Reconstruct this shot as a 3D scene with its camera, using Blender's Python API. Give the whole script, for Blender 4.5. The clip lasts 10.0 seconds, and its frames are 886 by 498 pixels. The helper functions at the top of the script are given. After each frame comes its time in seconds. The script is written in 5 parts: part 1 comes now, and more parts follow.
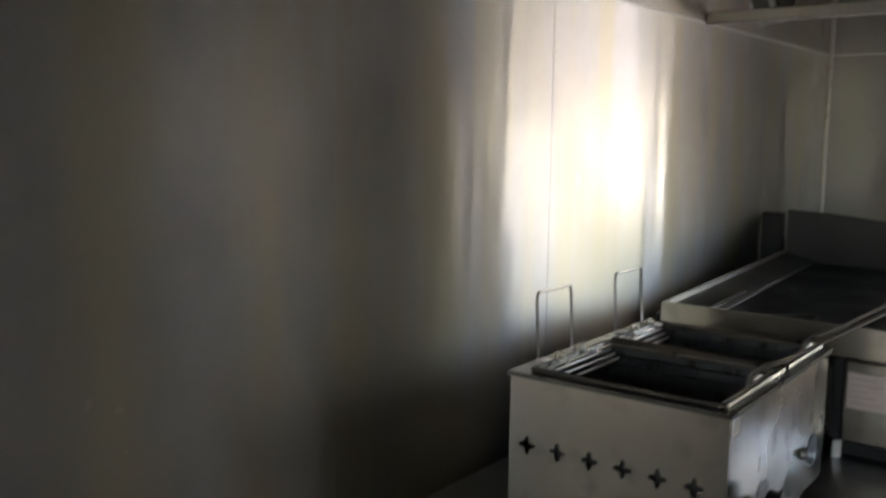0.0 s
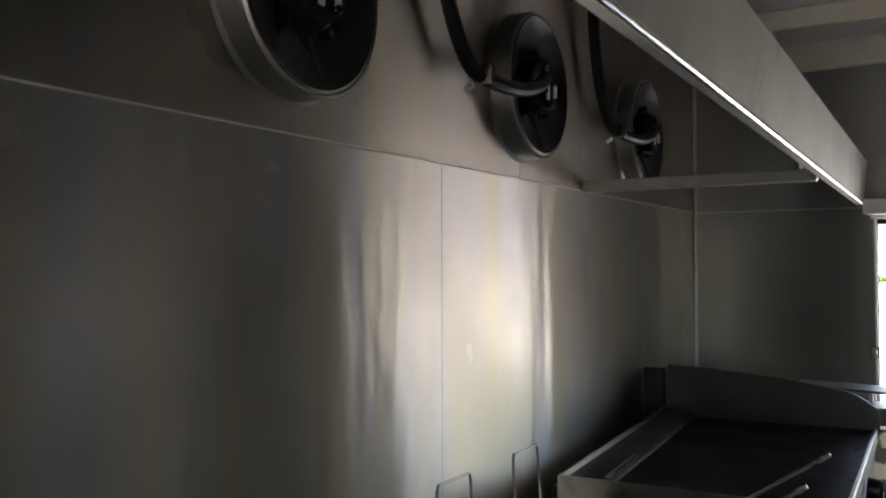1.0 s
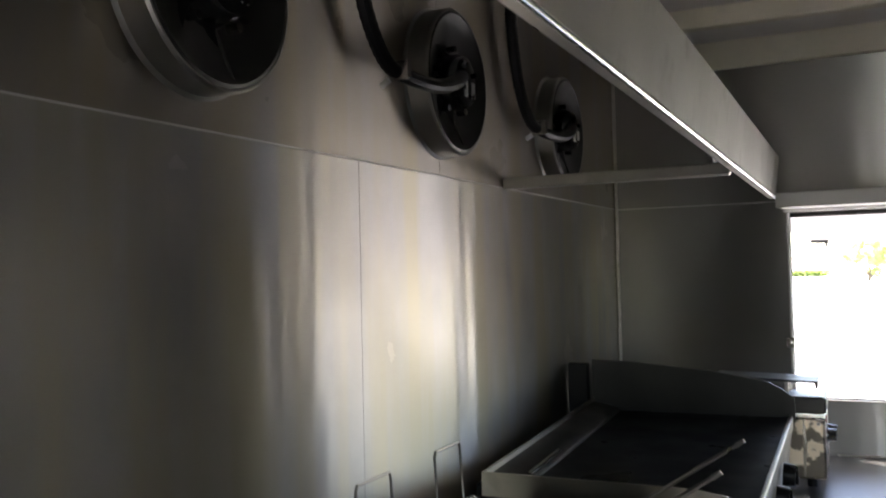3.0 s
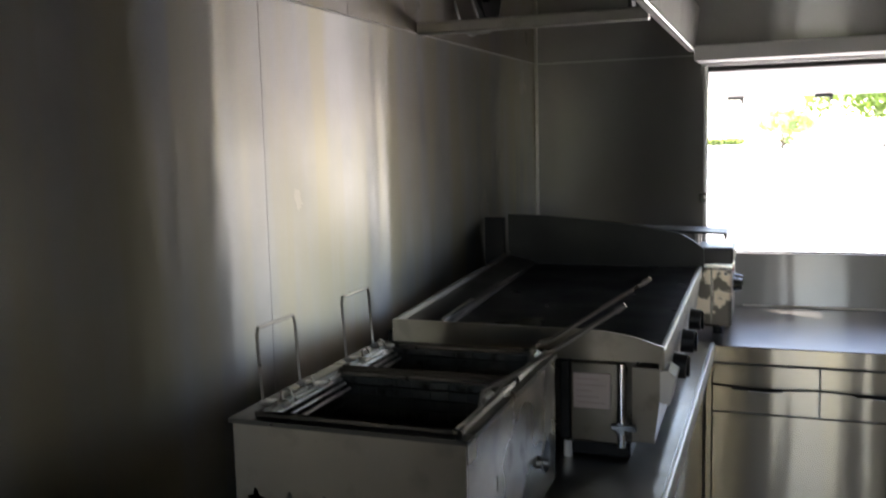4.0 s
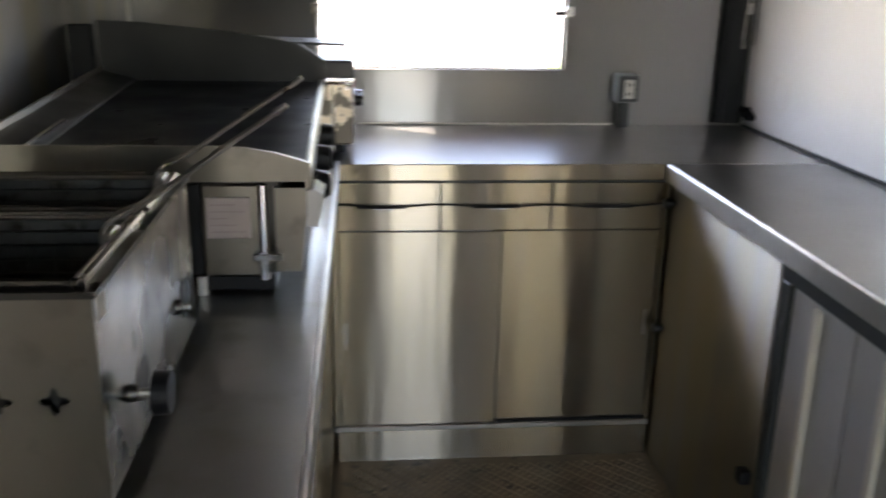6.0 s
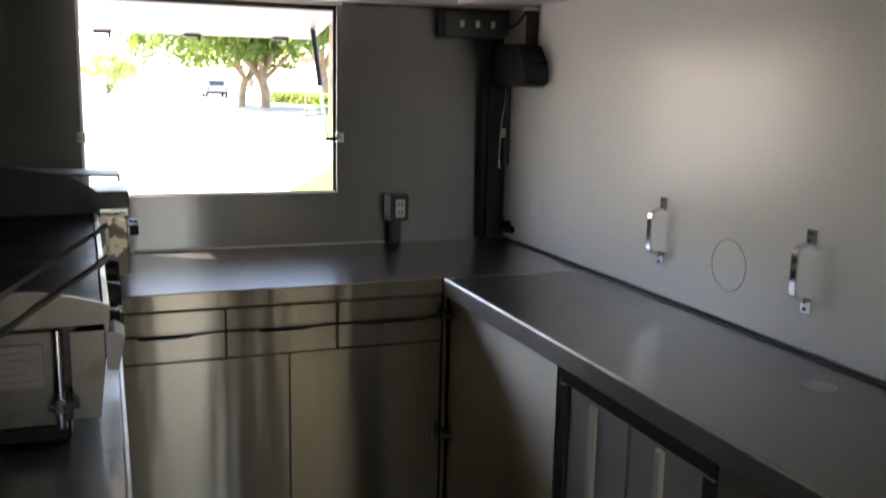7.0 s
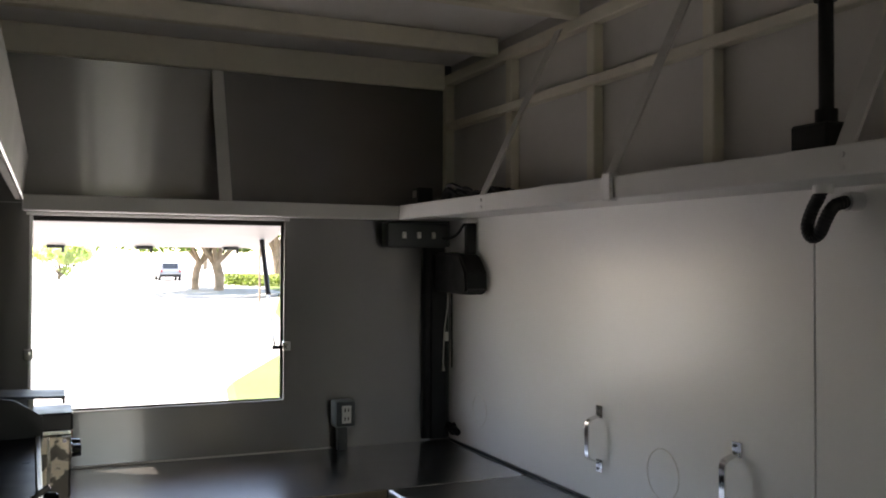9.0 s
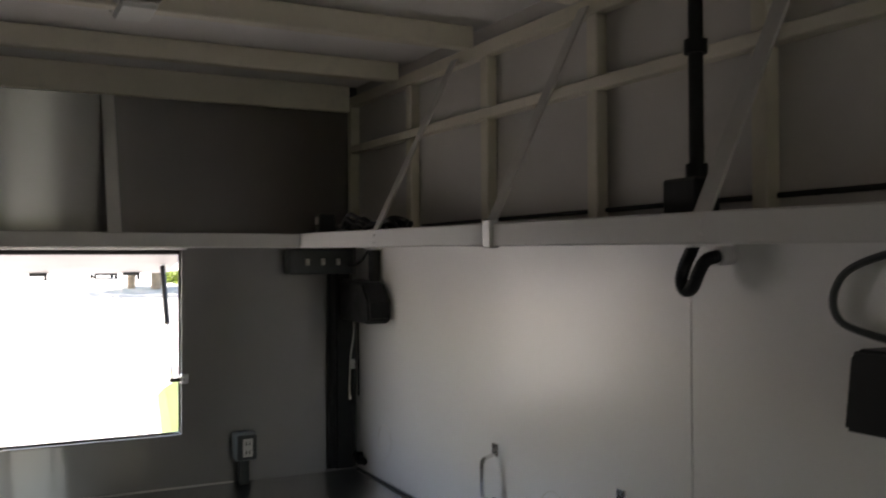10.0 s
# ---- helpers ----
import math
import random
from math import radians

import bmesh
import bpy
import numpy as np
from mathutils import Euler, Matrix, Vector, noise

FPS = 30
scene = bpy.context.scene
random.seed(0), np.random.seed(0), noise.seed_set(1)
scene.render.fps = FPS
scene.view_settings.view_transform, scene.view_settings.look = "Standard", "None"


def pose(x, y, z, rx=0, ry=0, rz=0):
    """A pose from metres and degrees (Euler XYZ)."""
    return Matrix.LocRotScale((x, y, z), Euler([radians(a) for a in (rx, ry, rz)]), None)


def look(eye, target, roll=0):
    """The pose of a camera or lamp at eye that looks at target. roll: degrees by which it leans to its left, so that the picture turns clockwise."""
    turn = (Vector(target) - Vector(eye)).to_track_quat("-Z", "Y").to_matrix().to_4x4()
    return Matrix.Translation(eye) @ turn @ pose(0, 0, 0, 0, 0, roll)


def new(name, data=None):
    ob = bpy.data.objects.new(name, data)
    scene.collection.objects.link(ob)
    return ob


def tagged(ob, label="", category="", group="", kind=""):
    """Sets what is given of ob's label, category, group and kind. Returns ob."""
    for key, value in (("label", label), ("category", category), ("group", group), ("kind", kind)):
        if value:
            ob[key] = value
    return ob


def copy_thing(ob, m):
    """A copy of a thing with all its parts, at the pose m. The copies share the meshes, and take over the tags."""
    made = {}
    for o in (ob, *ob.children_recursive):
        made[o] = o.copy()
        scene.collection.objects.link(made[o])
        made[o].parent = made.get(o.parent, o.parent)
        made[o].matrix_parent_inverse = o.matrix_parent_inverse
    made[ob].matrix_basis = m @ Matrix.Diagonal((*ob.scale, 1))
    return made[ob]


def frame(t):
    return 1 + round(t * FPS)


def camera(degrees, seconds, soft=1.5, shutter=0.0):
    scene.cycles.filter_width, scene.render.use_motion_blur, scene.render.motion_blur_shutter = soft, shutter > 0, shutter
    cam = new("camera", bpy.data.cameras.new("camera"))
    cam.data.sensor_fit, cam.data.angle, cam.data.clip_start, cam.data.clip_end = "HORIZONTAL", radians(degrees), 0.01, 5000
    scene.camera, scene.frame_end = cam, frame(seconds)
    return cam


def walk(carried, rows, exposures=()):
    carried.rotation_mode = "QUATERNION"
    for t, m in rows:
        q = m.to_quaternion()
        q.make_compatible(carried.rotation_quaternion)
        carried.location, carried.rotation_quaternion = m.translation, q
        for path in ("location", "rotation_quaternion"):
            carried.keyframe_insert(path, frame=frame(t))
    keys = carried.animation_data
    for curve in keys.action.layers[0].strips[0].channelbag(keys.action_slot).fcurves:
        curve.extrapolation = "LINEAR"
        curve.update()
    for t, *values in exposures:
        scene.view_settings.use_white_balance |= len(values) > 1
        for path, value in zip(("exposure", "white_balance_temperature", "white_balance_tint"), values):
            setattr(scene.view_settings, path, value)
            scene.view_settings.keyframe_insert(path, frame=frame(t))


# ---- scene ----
cam = camera(52.6, 10.0, 1.8, 0.4)
PATH = [
    (0, (0.846, 0.188, 1.461), (-0.356, 1.767, 1.211), 0.8),
    (0.5, (0.832, 0.205, 1.491), (-0.239, 1.893, 1.432), 1.0),
    (1, (0.809, 0.201, 1.53), (-0.178, 1.94, 1.588), -0.1),
    (1.5, (0.812, 0.189, 1.527), (-0.134, 1.945, 1.676), -1.2),
    (2, (0.822, 0.189, 1.54), (-0.099, 1.954, 1.725), -1.3),
    (3.3, (0.819, 0.241, 1.509), (0.007, 2.07, 1.494), -1.4),
    (3.5, (0.82, 0.251, 1.501), (0.038, 2.09, 1.426), -1.5),
    (4, (0.823, 0.282, 1.473), (0.127, 2.143, 1.242), -1.4),
    (4.5, (0.81, 0.329, 1.441), (0.22, 2.202, 1.06), -0.9),
    (5, (0.765, 0.415, 1.397), (0.305, 2.285, 0.857), -0.8),
    (5.2, (0.756, 0.441, 1.398), (0.394, 2.319, 0.814), -0.3),
    (5.5, (0.755, 0.463, 1.391), (0.592, 2.358, 0.771), 1.2),
    (5.8, (0.744, 0.477, 1.398), (0.766, 2.382, 0.788), 1.3),
    (6, (0.723, 0.482, 1.404), (0.906, 2.381, 0.805), 1.1),
    (6.2, (0.699, 0.47, 1.408), (1.064, 2.352, 0.836), 1.4),
    (7.3, (0.644, 0.427, 1.458), (1.362, 2.277, 1.209), 0.8),
    (7.5, (0.638, 0.412, 1.467), (1.357, 2.269, 1.28), 0.7),
    (8, (0.633, 0.397, 1.488), (1.378, 2.251, 1.379), 1.0),
    (8.5, (0.635, 0.37, 1.52), (1.4, 2.218, 1.493), 0.9),
    (9, (0.654, 0.351, 1.551), (1.453, 2.184, 1.592), 0.2),
    (9.5, (0.706, 0.346, 1.611), (1.554, 2.158, 1.604), -0.2),
    (10, (0.803, 0.339, 1.669), (1.715, 2.119, 1.696), -0.3),
]
walk(cam, [(t, look(eye, target, roll)) for t, eye, target, roll in PATH], [
    (0, 4.4, 7250, 18), (0.5, 3.95, 7050, 18), (1, 3.7, 7000, 18), (2, 3.8, 7000, 18), (3.5, 3.62, 7100, 18), (4.5, 3.5, 7100, 18),
    (5, 4.0, 7150, 20), (5.5, 4.38, 7350, 20), (6.2, 4.45, 7600, 20), (7.4, 2.8, 7600, 17), (9, 2.9, 7450, 17), (10, 2.82, 7500, 17)])

# world, sun and exposure
SUN_EL, SUN_AZ = radians(60), radians(303)
world = bpy.data.worlds.new("world")
scene.world = world
world.use_nodes = True
wn = world.node_tree.nodes
sky = wn.new("ShaderNodeTexSky")
sky.sky_type = "NISHITA"
sky.sun_disc = False
sky.sun_elevation, sky.sun_rotation = SUN_EL, SUN_AZ
world.node_tree.links.new(sky.outputs[0], wn["Background"].inputs[0])
wn["Background"].inputs[1].default_value = 0.15
sun = new("sun", bpy.data.lights.new("sun", "SUN"))
sun.data.energy, sun.data.angle, sun.data.color = 4.0, radians(0.5), (1.0, 0.95, 0.87)
sun_dir = Vector((math.sin(SUN_AZ) * math.cos(SUN_EL), math.cos(SUN_AZ) * math.cos(SUN_EL), math.sin(SUN_EL)))
sun.matrix_world = look(sun_dir * 30, (0, 0, 0))

# sampling guides in the two openings: they give no light of their own
for size_x, size_z, place, aim in ((0.80, 0.62, (1.0, 3.53, 1.40), (1.0, 0, 1.40)), (0.46, 1.82, (1.13, -1.42, 1.03), (1.13, 3, 1.03))):
    guide = new("opening_guide", bpy.data.lights.new("opening_guide", "AREA"))
    guide.data.shape, guide.data.size, guide.data.size_y = "RECTANGLE", size_x, size_z
    guide.data.cycles.is_portal = True
    guide.matrix_world = look(place, aim)

# ---------- materials ----------


def shader(name, color, rough=0.5, metal=0.0, aniso=0.0, grain=(0.0, 3.0, 3.0), cloud=0.0, cloud_scale=4.0, tint=0.0, spots=None, bump=0.0, bump_scale=60.0, wave=0.0, rand=0.0, spot_at=(0.55, 0.72), spec=0.5, broad=0.0, broad_mix=0.5, streak=None, warm=0.0):
    """A painted, plastic or metal surface. grain: strength and the scales along and across the brushing; cloud: smudged
    gloss;
    tint: patchy colour; spots: second colour of stains or painted reflections; bump: fine relief; wave: slow dents;
    rand: variation by object."""
    m = bpy.data.materials.new(name)
    m.use_nodes = True
    nt = m.node_tree
    n, l = nt.nodes, nt.links
    p = n["Principled BSDF"]
    p.inputs["Metallic"].default_value = metal
    p.inputs["Specular IOR Level"].default_value = spec
    p.inputs["Roughness"].default_value = rough
    p.inputs["Base Color"].default_value = (*color, 1)
    geo = n.new("ShaderNodeNewGeometry")

    def noise_at(scale, detail=4.0, vec=None):
        t = n.new("ShaderNodeTexNoise")
        t.inputs["Scale"].default_value = scale
        t.inputs["Detail"].default_value = detail
        l.new(vec or geo.outputs["Position"], t.inputs["Vector"])
        return t.outputs["Fac"]

    def ranged(sock, a, b, lo=0.3, hi=0.7):
        r = n.new("ShaderNodeMapRange")
        r.inputs[1].default_value, r.inputs[2].default_value, r.inputs[3].default_value, r.inputs[4].default_value = lo, hi, a, b
        l.new(sock, r.inputs[0])
        return r.outputs[0]

    def mixed(fac, a, b):
        x = n.new("ShaderNodeMix")
        x.data_type = "RGBA"
        l.new(fac, x.inputs[0])
        for k, v in ((6, a), (7, b)):
            if isinstance(v, tuple):
                x.inputs[k].default_value = (*v, 1)
            else:
                l.new(v, x.inputs[k])
        return x.outputs[2]

    col = None
    if tint:
        col = mixed(ranged(noise_at(cloud_scale * 0.7, 6), 0, 1), tuple(c * (1 - tint) for c in color), tuple(min(1, c * (1 + tint)) for c in color))
    if spots:
        col = mixed(ranged(noise_at(cloud_scale * 2.3, 8), 0, 1, *spot_at), col or color, spots)
    if warm:
        # faint upright yellowish bands, painted in for outdoor reflections in the warped sheet
        mp = n.new("ShaderNodeMapping")
        mp.inputs["Scale"].default_value = (9.0, 9.0, 0.7)
        l.new(geo.outputs["Position"], mp.inputs["Vector"])
        col = mixed(ranged(noise_at(1.0, 3.0, mp.outputs[0]), 0, 1, 0.42, 0.60), col or color, tuple(c * (1 + warm * k) for c, k in zip(color, (0.25, 0.02, -0.75))))
    if rand:
        info = n.new("ShaderNodeObjectInfo")
        col = mixed(ranged(info.outputs["Random"], 0, 1, 0, 1), tuple(c * (1 - rand) for c in color), tuple(c * (1 + rand) for c in color))
    if col:
        l.new(col, p.inputs["Base Color"])
    rsock = None
    if cloud:
        rsock = ranged(noise_at(cloud_scale, 7), max(0.03, rough - cloud), rough + cloud)
    uv = n.new("ShaderNodeUVMap")
    hsock = None
    if grain[0]:
        mp = n.new("ShaderNodeMapping")
        mp.inputs["Scale"].default_value = (grain[1], grain[2], 1)
        l.new(uv.outputs[0], mp.inputs["Vector"])
        g = noise_at(1.0, 3.0, mp.outputs[0])
        add = n.new("ShaderNodeMath")
        add.operation = "MULTIPLY_ADD"
        l.new(ranged(g, -1, 1), add.inputs[0])
        add.inputs[1].default_value = grain[0]
        if rsock:
            l.new(rsock, add.inputs[2])
        else:
            add.inputs[2].default_value = rough
        rsock = add.outputs[0]
        hsock = g
    if rsock:
        l.new(rsock, p.inputs["Roughness"])
    if aniso:
        tan = n.new("ShaderNodeTangent")
        tan.direction_type = "UV_MAP"
        l.new(tan.outputs[0], p.inputs["Tangent"])
        p.inputs["Anisotropic"].default_value = aniso
        p.inputs["Anisotropic Rotation"].default_value = 0.25
    def ripple():
        mp = n.new("ShaderNodeMapping")
        mp.inputs["Scale"].default_value = (6.5, 6.5, 0.6)
        l.new(geo.outputs["Position"], mp.inputs["Vector"])
        return mp.outputs[0]

    nsock = None
    for strength, dist, h in ((wave, 0.02, noise_at(1.0, 2.0, ripple()) if wave else None), (bump, 0.002, noise_at(bump_scale, 5.0) if bump else None), (0.0, 0.0006, hsock)):
        if strength and h:
            b = n.new("ShaderNodeBump")
            b.inputs["Strength"].default_value = strength
            b.inputs["Distance"].default_value = dist
            l.new(h, b.inputs["Height"])
            if nsock:
                l.new(nsock, b.inputs["Normal"])
            nsock = b.outputs[0]
    if nsock:
        l.new(nsock, p.inputs["Normal"])
    if broad:
        # a second, wider gloss from the uneven brushing
        q = n.new("ShaderNodeBsdfPrincipled")
        for key in ("Metallic", "Specular IOR Level", "Anisotropic", "Anisotropic Rotation", "Base Color"):
            q.inputs[key].default_value = p.inputs[key].default_value
        for key in ("Base Color", "Tangent", "Normal"):
            if p.inputs[key].links:
                l.new(p.inputs[key].links[0].from_socket, q.inputs[key])
        q.inputs["Roughness"].default_value = broad
        mx = n.new("ShaderNodeMixShader")
        mx.inputs[0].default_value = broad_mix
        l.new(p.outputs[0], mx.inputs[1])
        l.new(q.outputs[0], mx.inputs[2])
        l.new(mx.outputs[0], n["Material Output"].inputs["Surface"])
    if streak:
        # mill brushing along the sheet draws reflections out upright: roughness, stretch, share
        g = n.new("ShaderNodeBsdfAnisotropic")
        g.inputs["Roughness"].default_value, g.inputs["Anisotropy"].default_value = streak[0], streak[1]
        g.inputs["Color"].default_value = (*color, 1)
        tan = n.new("ShaderNodeTangent")
        tan.direction_type = "UV_MAP"
        l.new(tan.outputs[0], g.inputs["Tangent"])
        for key, sock in (("Color", col), ("Normal", nsock)):
            if sock:
                l.new(sock, g.inputs[key])
        out = n["Material Output"].inputs["Surface"]
        mx = n.new("ShaderNodeMixShader")
        mx.inputs[0].default_value = streak[2]
        l.new(out.links[0].from_socket, mx.inputs[1])
        l.new(g.outputs[0], mx.inputs[2])
        l.new(mx.outputs[0], out)
    return m


def leaf_shader(name, color):
    """Leaves that let some sun through."""
    m = shader(name, color, 0.6, tint=0.4, cloud_scale=0.9, spec=0.3)
    n, l = m.node_tree.nodes, m.node_tree.links
    tr = n.new("ShaderNodeBsdfTranslucent")
    tr.inputs["Color"].default_value = (color[0] * 1.5, color[1] * 1.6, color[2] * 1.1, 1)
    mx = n.new("ShaderNodeMixShader")
    mx.inputs[0].default_value = 0.5
    out = n["Material Output"].inputs["Surface"]
    l.new(out.links[0].from_socket, mx.inputs[1])
    l.new(tr.outputs[0], mx.inputs[2])
    l.new(mx.outputs[0], out)
    return m


STEEL_WALL = shader("brushed_steel_wall", (0.50, 0.488, 0.472), 0.20, 1.0, 1.0, (0.0, 2.0, 260.0), 0.08, 5.0, 0.17, None, 0.22, 18, 0.15, broad=0.56, broad_mix=0.82, streak=(0.32, 0.85, 0.36), warm=0.24)
# duller upper sheets; the hood's shade is put into this darker colour
STEEL_UPPER = shader("hood_shaded_upper_steel", (0.30, 0.277, 0.252), 0.30, 1.0, 0.9, (0.0, 2.0, 260.0), 0.04, 4.0, 0.14, None, 0.15, 18, 0.12, broad=0.50, broad_mix=0.75, streak=(0.30, 0.8, 0.28), warm=0.2)
STEEL_DARK = shader("dull_steel_panel", (0.375, 0.367, 0.36), 0.34, 1.0, 0.98, (0.0, 2.0, 240.0), 0.04, 3.5, 0.06, None, 0.12, 20, 0.10, broad=0.52, broad_mix=0.7, streak=(0.20, 0.85, 0.28))
STEEL_HOOD = shader("smeared_hood_steel", (0.48, 0.46, 0.43), 0.32, 1.0, 0.7, (0.0, 2.0, 240.0), 0.03, 4.5, 0.14, (0.36, 0.34, 0.31), 0, 60, 0.14, broad=0.48, broad_mix=0.5)
STEEL = shader("brushed_steel", (0.52, 0.50, 0.47), 0.35, 1.0, 0.6, (0.0, 3.0, 300.0), 0.05, 6.0, 0.08, (0.40, 0.37, 0.33), 0, 60, 0.06)
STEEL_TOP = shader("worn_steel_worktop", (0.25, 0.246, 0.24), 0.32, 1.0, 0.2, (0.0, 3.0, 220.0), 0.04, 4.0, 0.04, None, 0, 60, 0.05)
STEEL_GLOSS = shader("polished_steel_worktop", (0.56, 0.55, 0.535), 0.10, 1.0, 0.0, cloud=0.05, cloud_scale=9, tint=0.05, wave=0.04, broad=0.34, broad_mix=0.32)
STEEL_BENCH = shader("scuffed_bench_steel", (0.48, 0.475, 0.46), 0.20, 1.0, 0.0, (0.0, 3.0, 220.0), 0.06, 6.0, 0.14, (0.42, 0.40, 0.37), 0, 60, 0.10, broad=0.44, broad_mix=0.45)
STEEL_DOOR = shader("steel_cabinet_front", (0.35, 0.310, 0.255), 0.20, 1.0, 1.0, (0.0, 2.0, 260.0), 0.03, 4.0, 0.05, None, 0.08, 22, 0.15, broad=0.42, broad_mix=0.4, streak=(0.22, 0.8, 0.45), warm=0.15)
STEEL_SIDE = shader("brushed_side_panel", (0.52, 0.485, 0.44), 0.34, 1.0, 0.9, (0.0, 2.0, 260.0), 0.05, 4.0, 0.08, None, 0.08, 22, 0.30, broad=0.46, broad_mix=0.45, streak=(0.24, 0.85, 0.45), warm=0.2)
STEEL_GREASY = shader("greasy_fryer_steel", (0.280, 0.252, 0.214), 0.36, 1.0, 0.5, (0.0, 4.0, 200.0), 0.08, 9.0, 0.06, (0.22, 0.195, 0.165), 0.0, 90, 0.08)
RIM = shader("burnt_fryer_rim", (0.085, 0.080, 0.073), 0.34, 1.0, cloud=0.1, cloud_scale=15, tint=0.2)
GUARD = shader("dark_grill_steel", (0.048, 0.0475, 0.047), 0.42, 1.0, cloud=0.08, cloud_scale=9, tint=0.15)
SCORCHED = shader("scorched_steel", (0.31, 0.29, 0.25), 0.27, 1.0, 0.2, (0.0, 4.0, 160.0), 0.09, 7.0, 0.25, (0.10, 0.085, 0.075), 0.0, 80, spot_at=(0.50, 0.66))
CHROME = shader("bright_chrome", (0.72, 0.71, 0.70), 0.12, 1.0, cloud=0.05, cloud_scale=30)
# brown spots on cream stand in for reflections in the shiny casing
BEIGE = shader("reflection_patched_cooker_steel", (0.74, 0.64, 0.50), 0.36, 0.6, cloud=0.06, cloud_scale=9, tint=0.08, spots=(0.13, 0.115, 0.095), spot_at=(0.47, 0.53))
MESH = shader("dark_wire_mesh", (0.15, 0.145, 0.13), 0.4, 1.0)
POLISHED = shader("polished_bead", (0.85, 0.84, 0.82), 0.24, 1.0)
ALU = shader("bright_aluminium_bead", (0.62, 0.60, 0.57), 0.45, 0.2)
WIRE = shader("basket_wire", (0.30, 0.285, 0.26), 0.35, 1.0, cloud=0.1, cloud_scale=40)
GALV = shader("galvanised_rail", (0.62, 0.61, 0.60), 0.42, 0.6, cloud=0.08, cloud_scale=9, tint=0.08)
TANK = shader("dark_fryer_tank", (0.13, 0.125, 0.112), 0.40, 0.9, cloud=0.12, cloud_scale=18, tint=0.3, spots=(0.04, 0.03, 0.02))
GRIDDLE = shader("seasoned_griddle_plate", (0.007, 0.008, 0.012), 0.33, 0.0, spec=0.05, cloud=0.08, cloud_scale=7, tint=0.4, bump=0.02, bump_scale=50)
WHITE = shader("white_satin_panel", (0.83, 0.82, 0.805), 0.24, 0.12, cloud=0.03, cloud_scale=3, tint=0.02, wave=0.05, broad=0.52, broad_mix=0.72)
# white flap lining; the shade on its underside is put into this grey
FLAP = shader("shaded_flap_lining", (0.34, 0.325, 0.33), 0.5, 0.0, cloud=0.06, cloud_scale=5, tint=0.05)
CREAM = shader("cream_painted_steel", (0.70, 0.65, 0.545), 0.50, 0.0, cloud=0.08, cloud_scale=8, tint=0.05, spots=(0.64, 0.60, 0.51), bump=0.05, bump_scale=70)
ROOF = shader("pale_grey_lining", (0.74, 0.72, 0.70), 0.48, 0.0, cloud=0.06, cloud_scale=3, tint=0.06, wave=0.05)
LINING = shader("grey_upper_lining", (0.60, 0.575, 0.55), 0.40, 0.1, cloud=0.06, cloud_scale=4, tint=0.08, wave=0.08)
BRACE = shader("grey_brace_steel", (0.50, 0.485, 0.46), 0.42, 0.1, cloud=0.06, cloud_scale=9, tint=0.08)
RAIL = shader("white_shelf_steel", (0.68, 0.67, 0.65), 0.40, 0.0, cloud=0.06, cloud_scale=8, tint=0.04, bump=0.03, bump_scale=60)
BLACK = shader("black_plastic", (0.008, 0.008, 0.009), 0.45, 0.0, spec=0.3, cloud=0.08, cloud_scale=20, bump=0.05, bump_scale=200)
BLACK_GLOSS = shader("glossy_black_motor", (0.010, 0.010, 0.011), 0.12, 0.0, cloud=0.06, cloud_scale=30)
FAN_GREY = shader("dusty_fan_shroud", (0.045, 0.044, 0.042), 0.42, 0.5, cloud=0.1, cloud_scale=14, tint=0.15)
FAN_RIM = shader("galvanised_fan_ring", (0.34, 0.33, 0.305), 0.39, 0.9, cloud=0.08, cloud_scale=12, tint=0.15)
RUBBER = shader("dark_rubber_seal", (0.03, 0.03, 0.03), 0.6)
DARKBOX = shader("dark_grey_box", (0.045, 0.05, 0.05), 0.45, 0.0, cloud=0.06, cloud_scale=15)
OUTLET = shader("grey_green_outlet_case", (0.20, 0.23, 0.23), 0.45, 0.1, cloud=0.08, cloud_scale=20, tint=0.1)
PAPER = shader("pale_label", (0.46, 0.38, 0.35), 0.55, tint=0.06, cloud_scale=30)
INK = shader("printed_ink", (0.36, 0.28, 0.27), 0.6)
BRICK_WHITE = shader("white_block", (0.60, 0.585, 0.55), 0.6, tint=0.05, cloud_scale=20, bump=0.1, bump_scale=90)
TREAD = shader("worn_tread_ribs", (0.36, 0.285, 0.19), 0.40, 0.2, cloud=0.12, cloud_scale=9, tint=0.35)
FLOORM = shader("brown_checker_floor", (0.24, 0.18, 0.115), 0.42, 0.2, cloud=0.12, cloud_scale=9, tint=0.3, spots=(0.06, 0.048, 0.038), bump=0.15, bump_scale=40)
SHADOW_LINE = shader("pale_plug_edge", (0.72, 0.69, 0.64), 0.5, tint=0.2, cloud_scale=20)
LENS = shader("lamp_diffuser", (0.75, 0.75, 0.72), 0.3, cloud=0.03)
ASPHALT = shader("pale_asphalt", (0.30, 0.30, 0.29), 0.85, tint=0.15, cloud_scale=0.3, bump=0.3, bump_scale=30)
GRASS = shader("lawn", (0.065, 0.105, 0.012), 0.9, tint=0.35, cloud_scale=0.6, bump=0.6, bump_scale=15)
BARK = shader("tree_bark", (0.26, 0.19, 0.13), 0.9, tint=0.3, cloud_scale=4, bump=0.8, bump_scale=9)
LEAF = leaf_shader("green_leaves", (0.10, 0.15, 0.04))
LEAF_PALE = leaf_shader("pale_green_leaves", (0.20, 0.25, 0.08))
# distance haze and glare are put into this very pale leaf colour
LEAF_FAR = leaf_shader("hazed_far_leaves", (0.50, 0.54, 0.30))
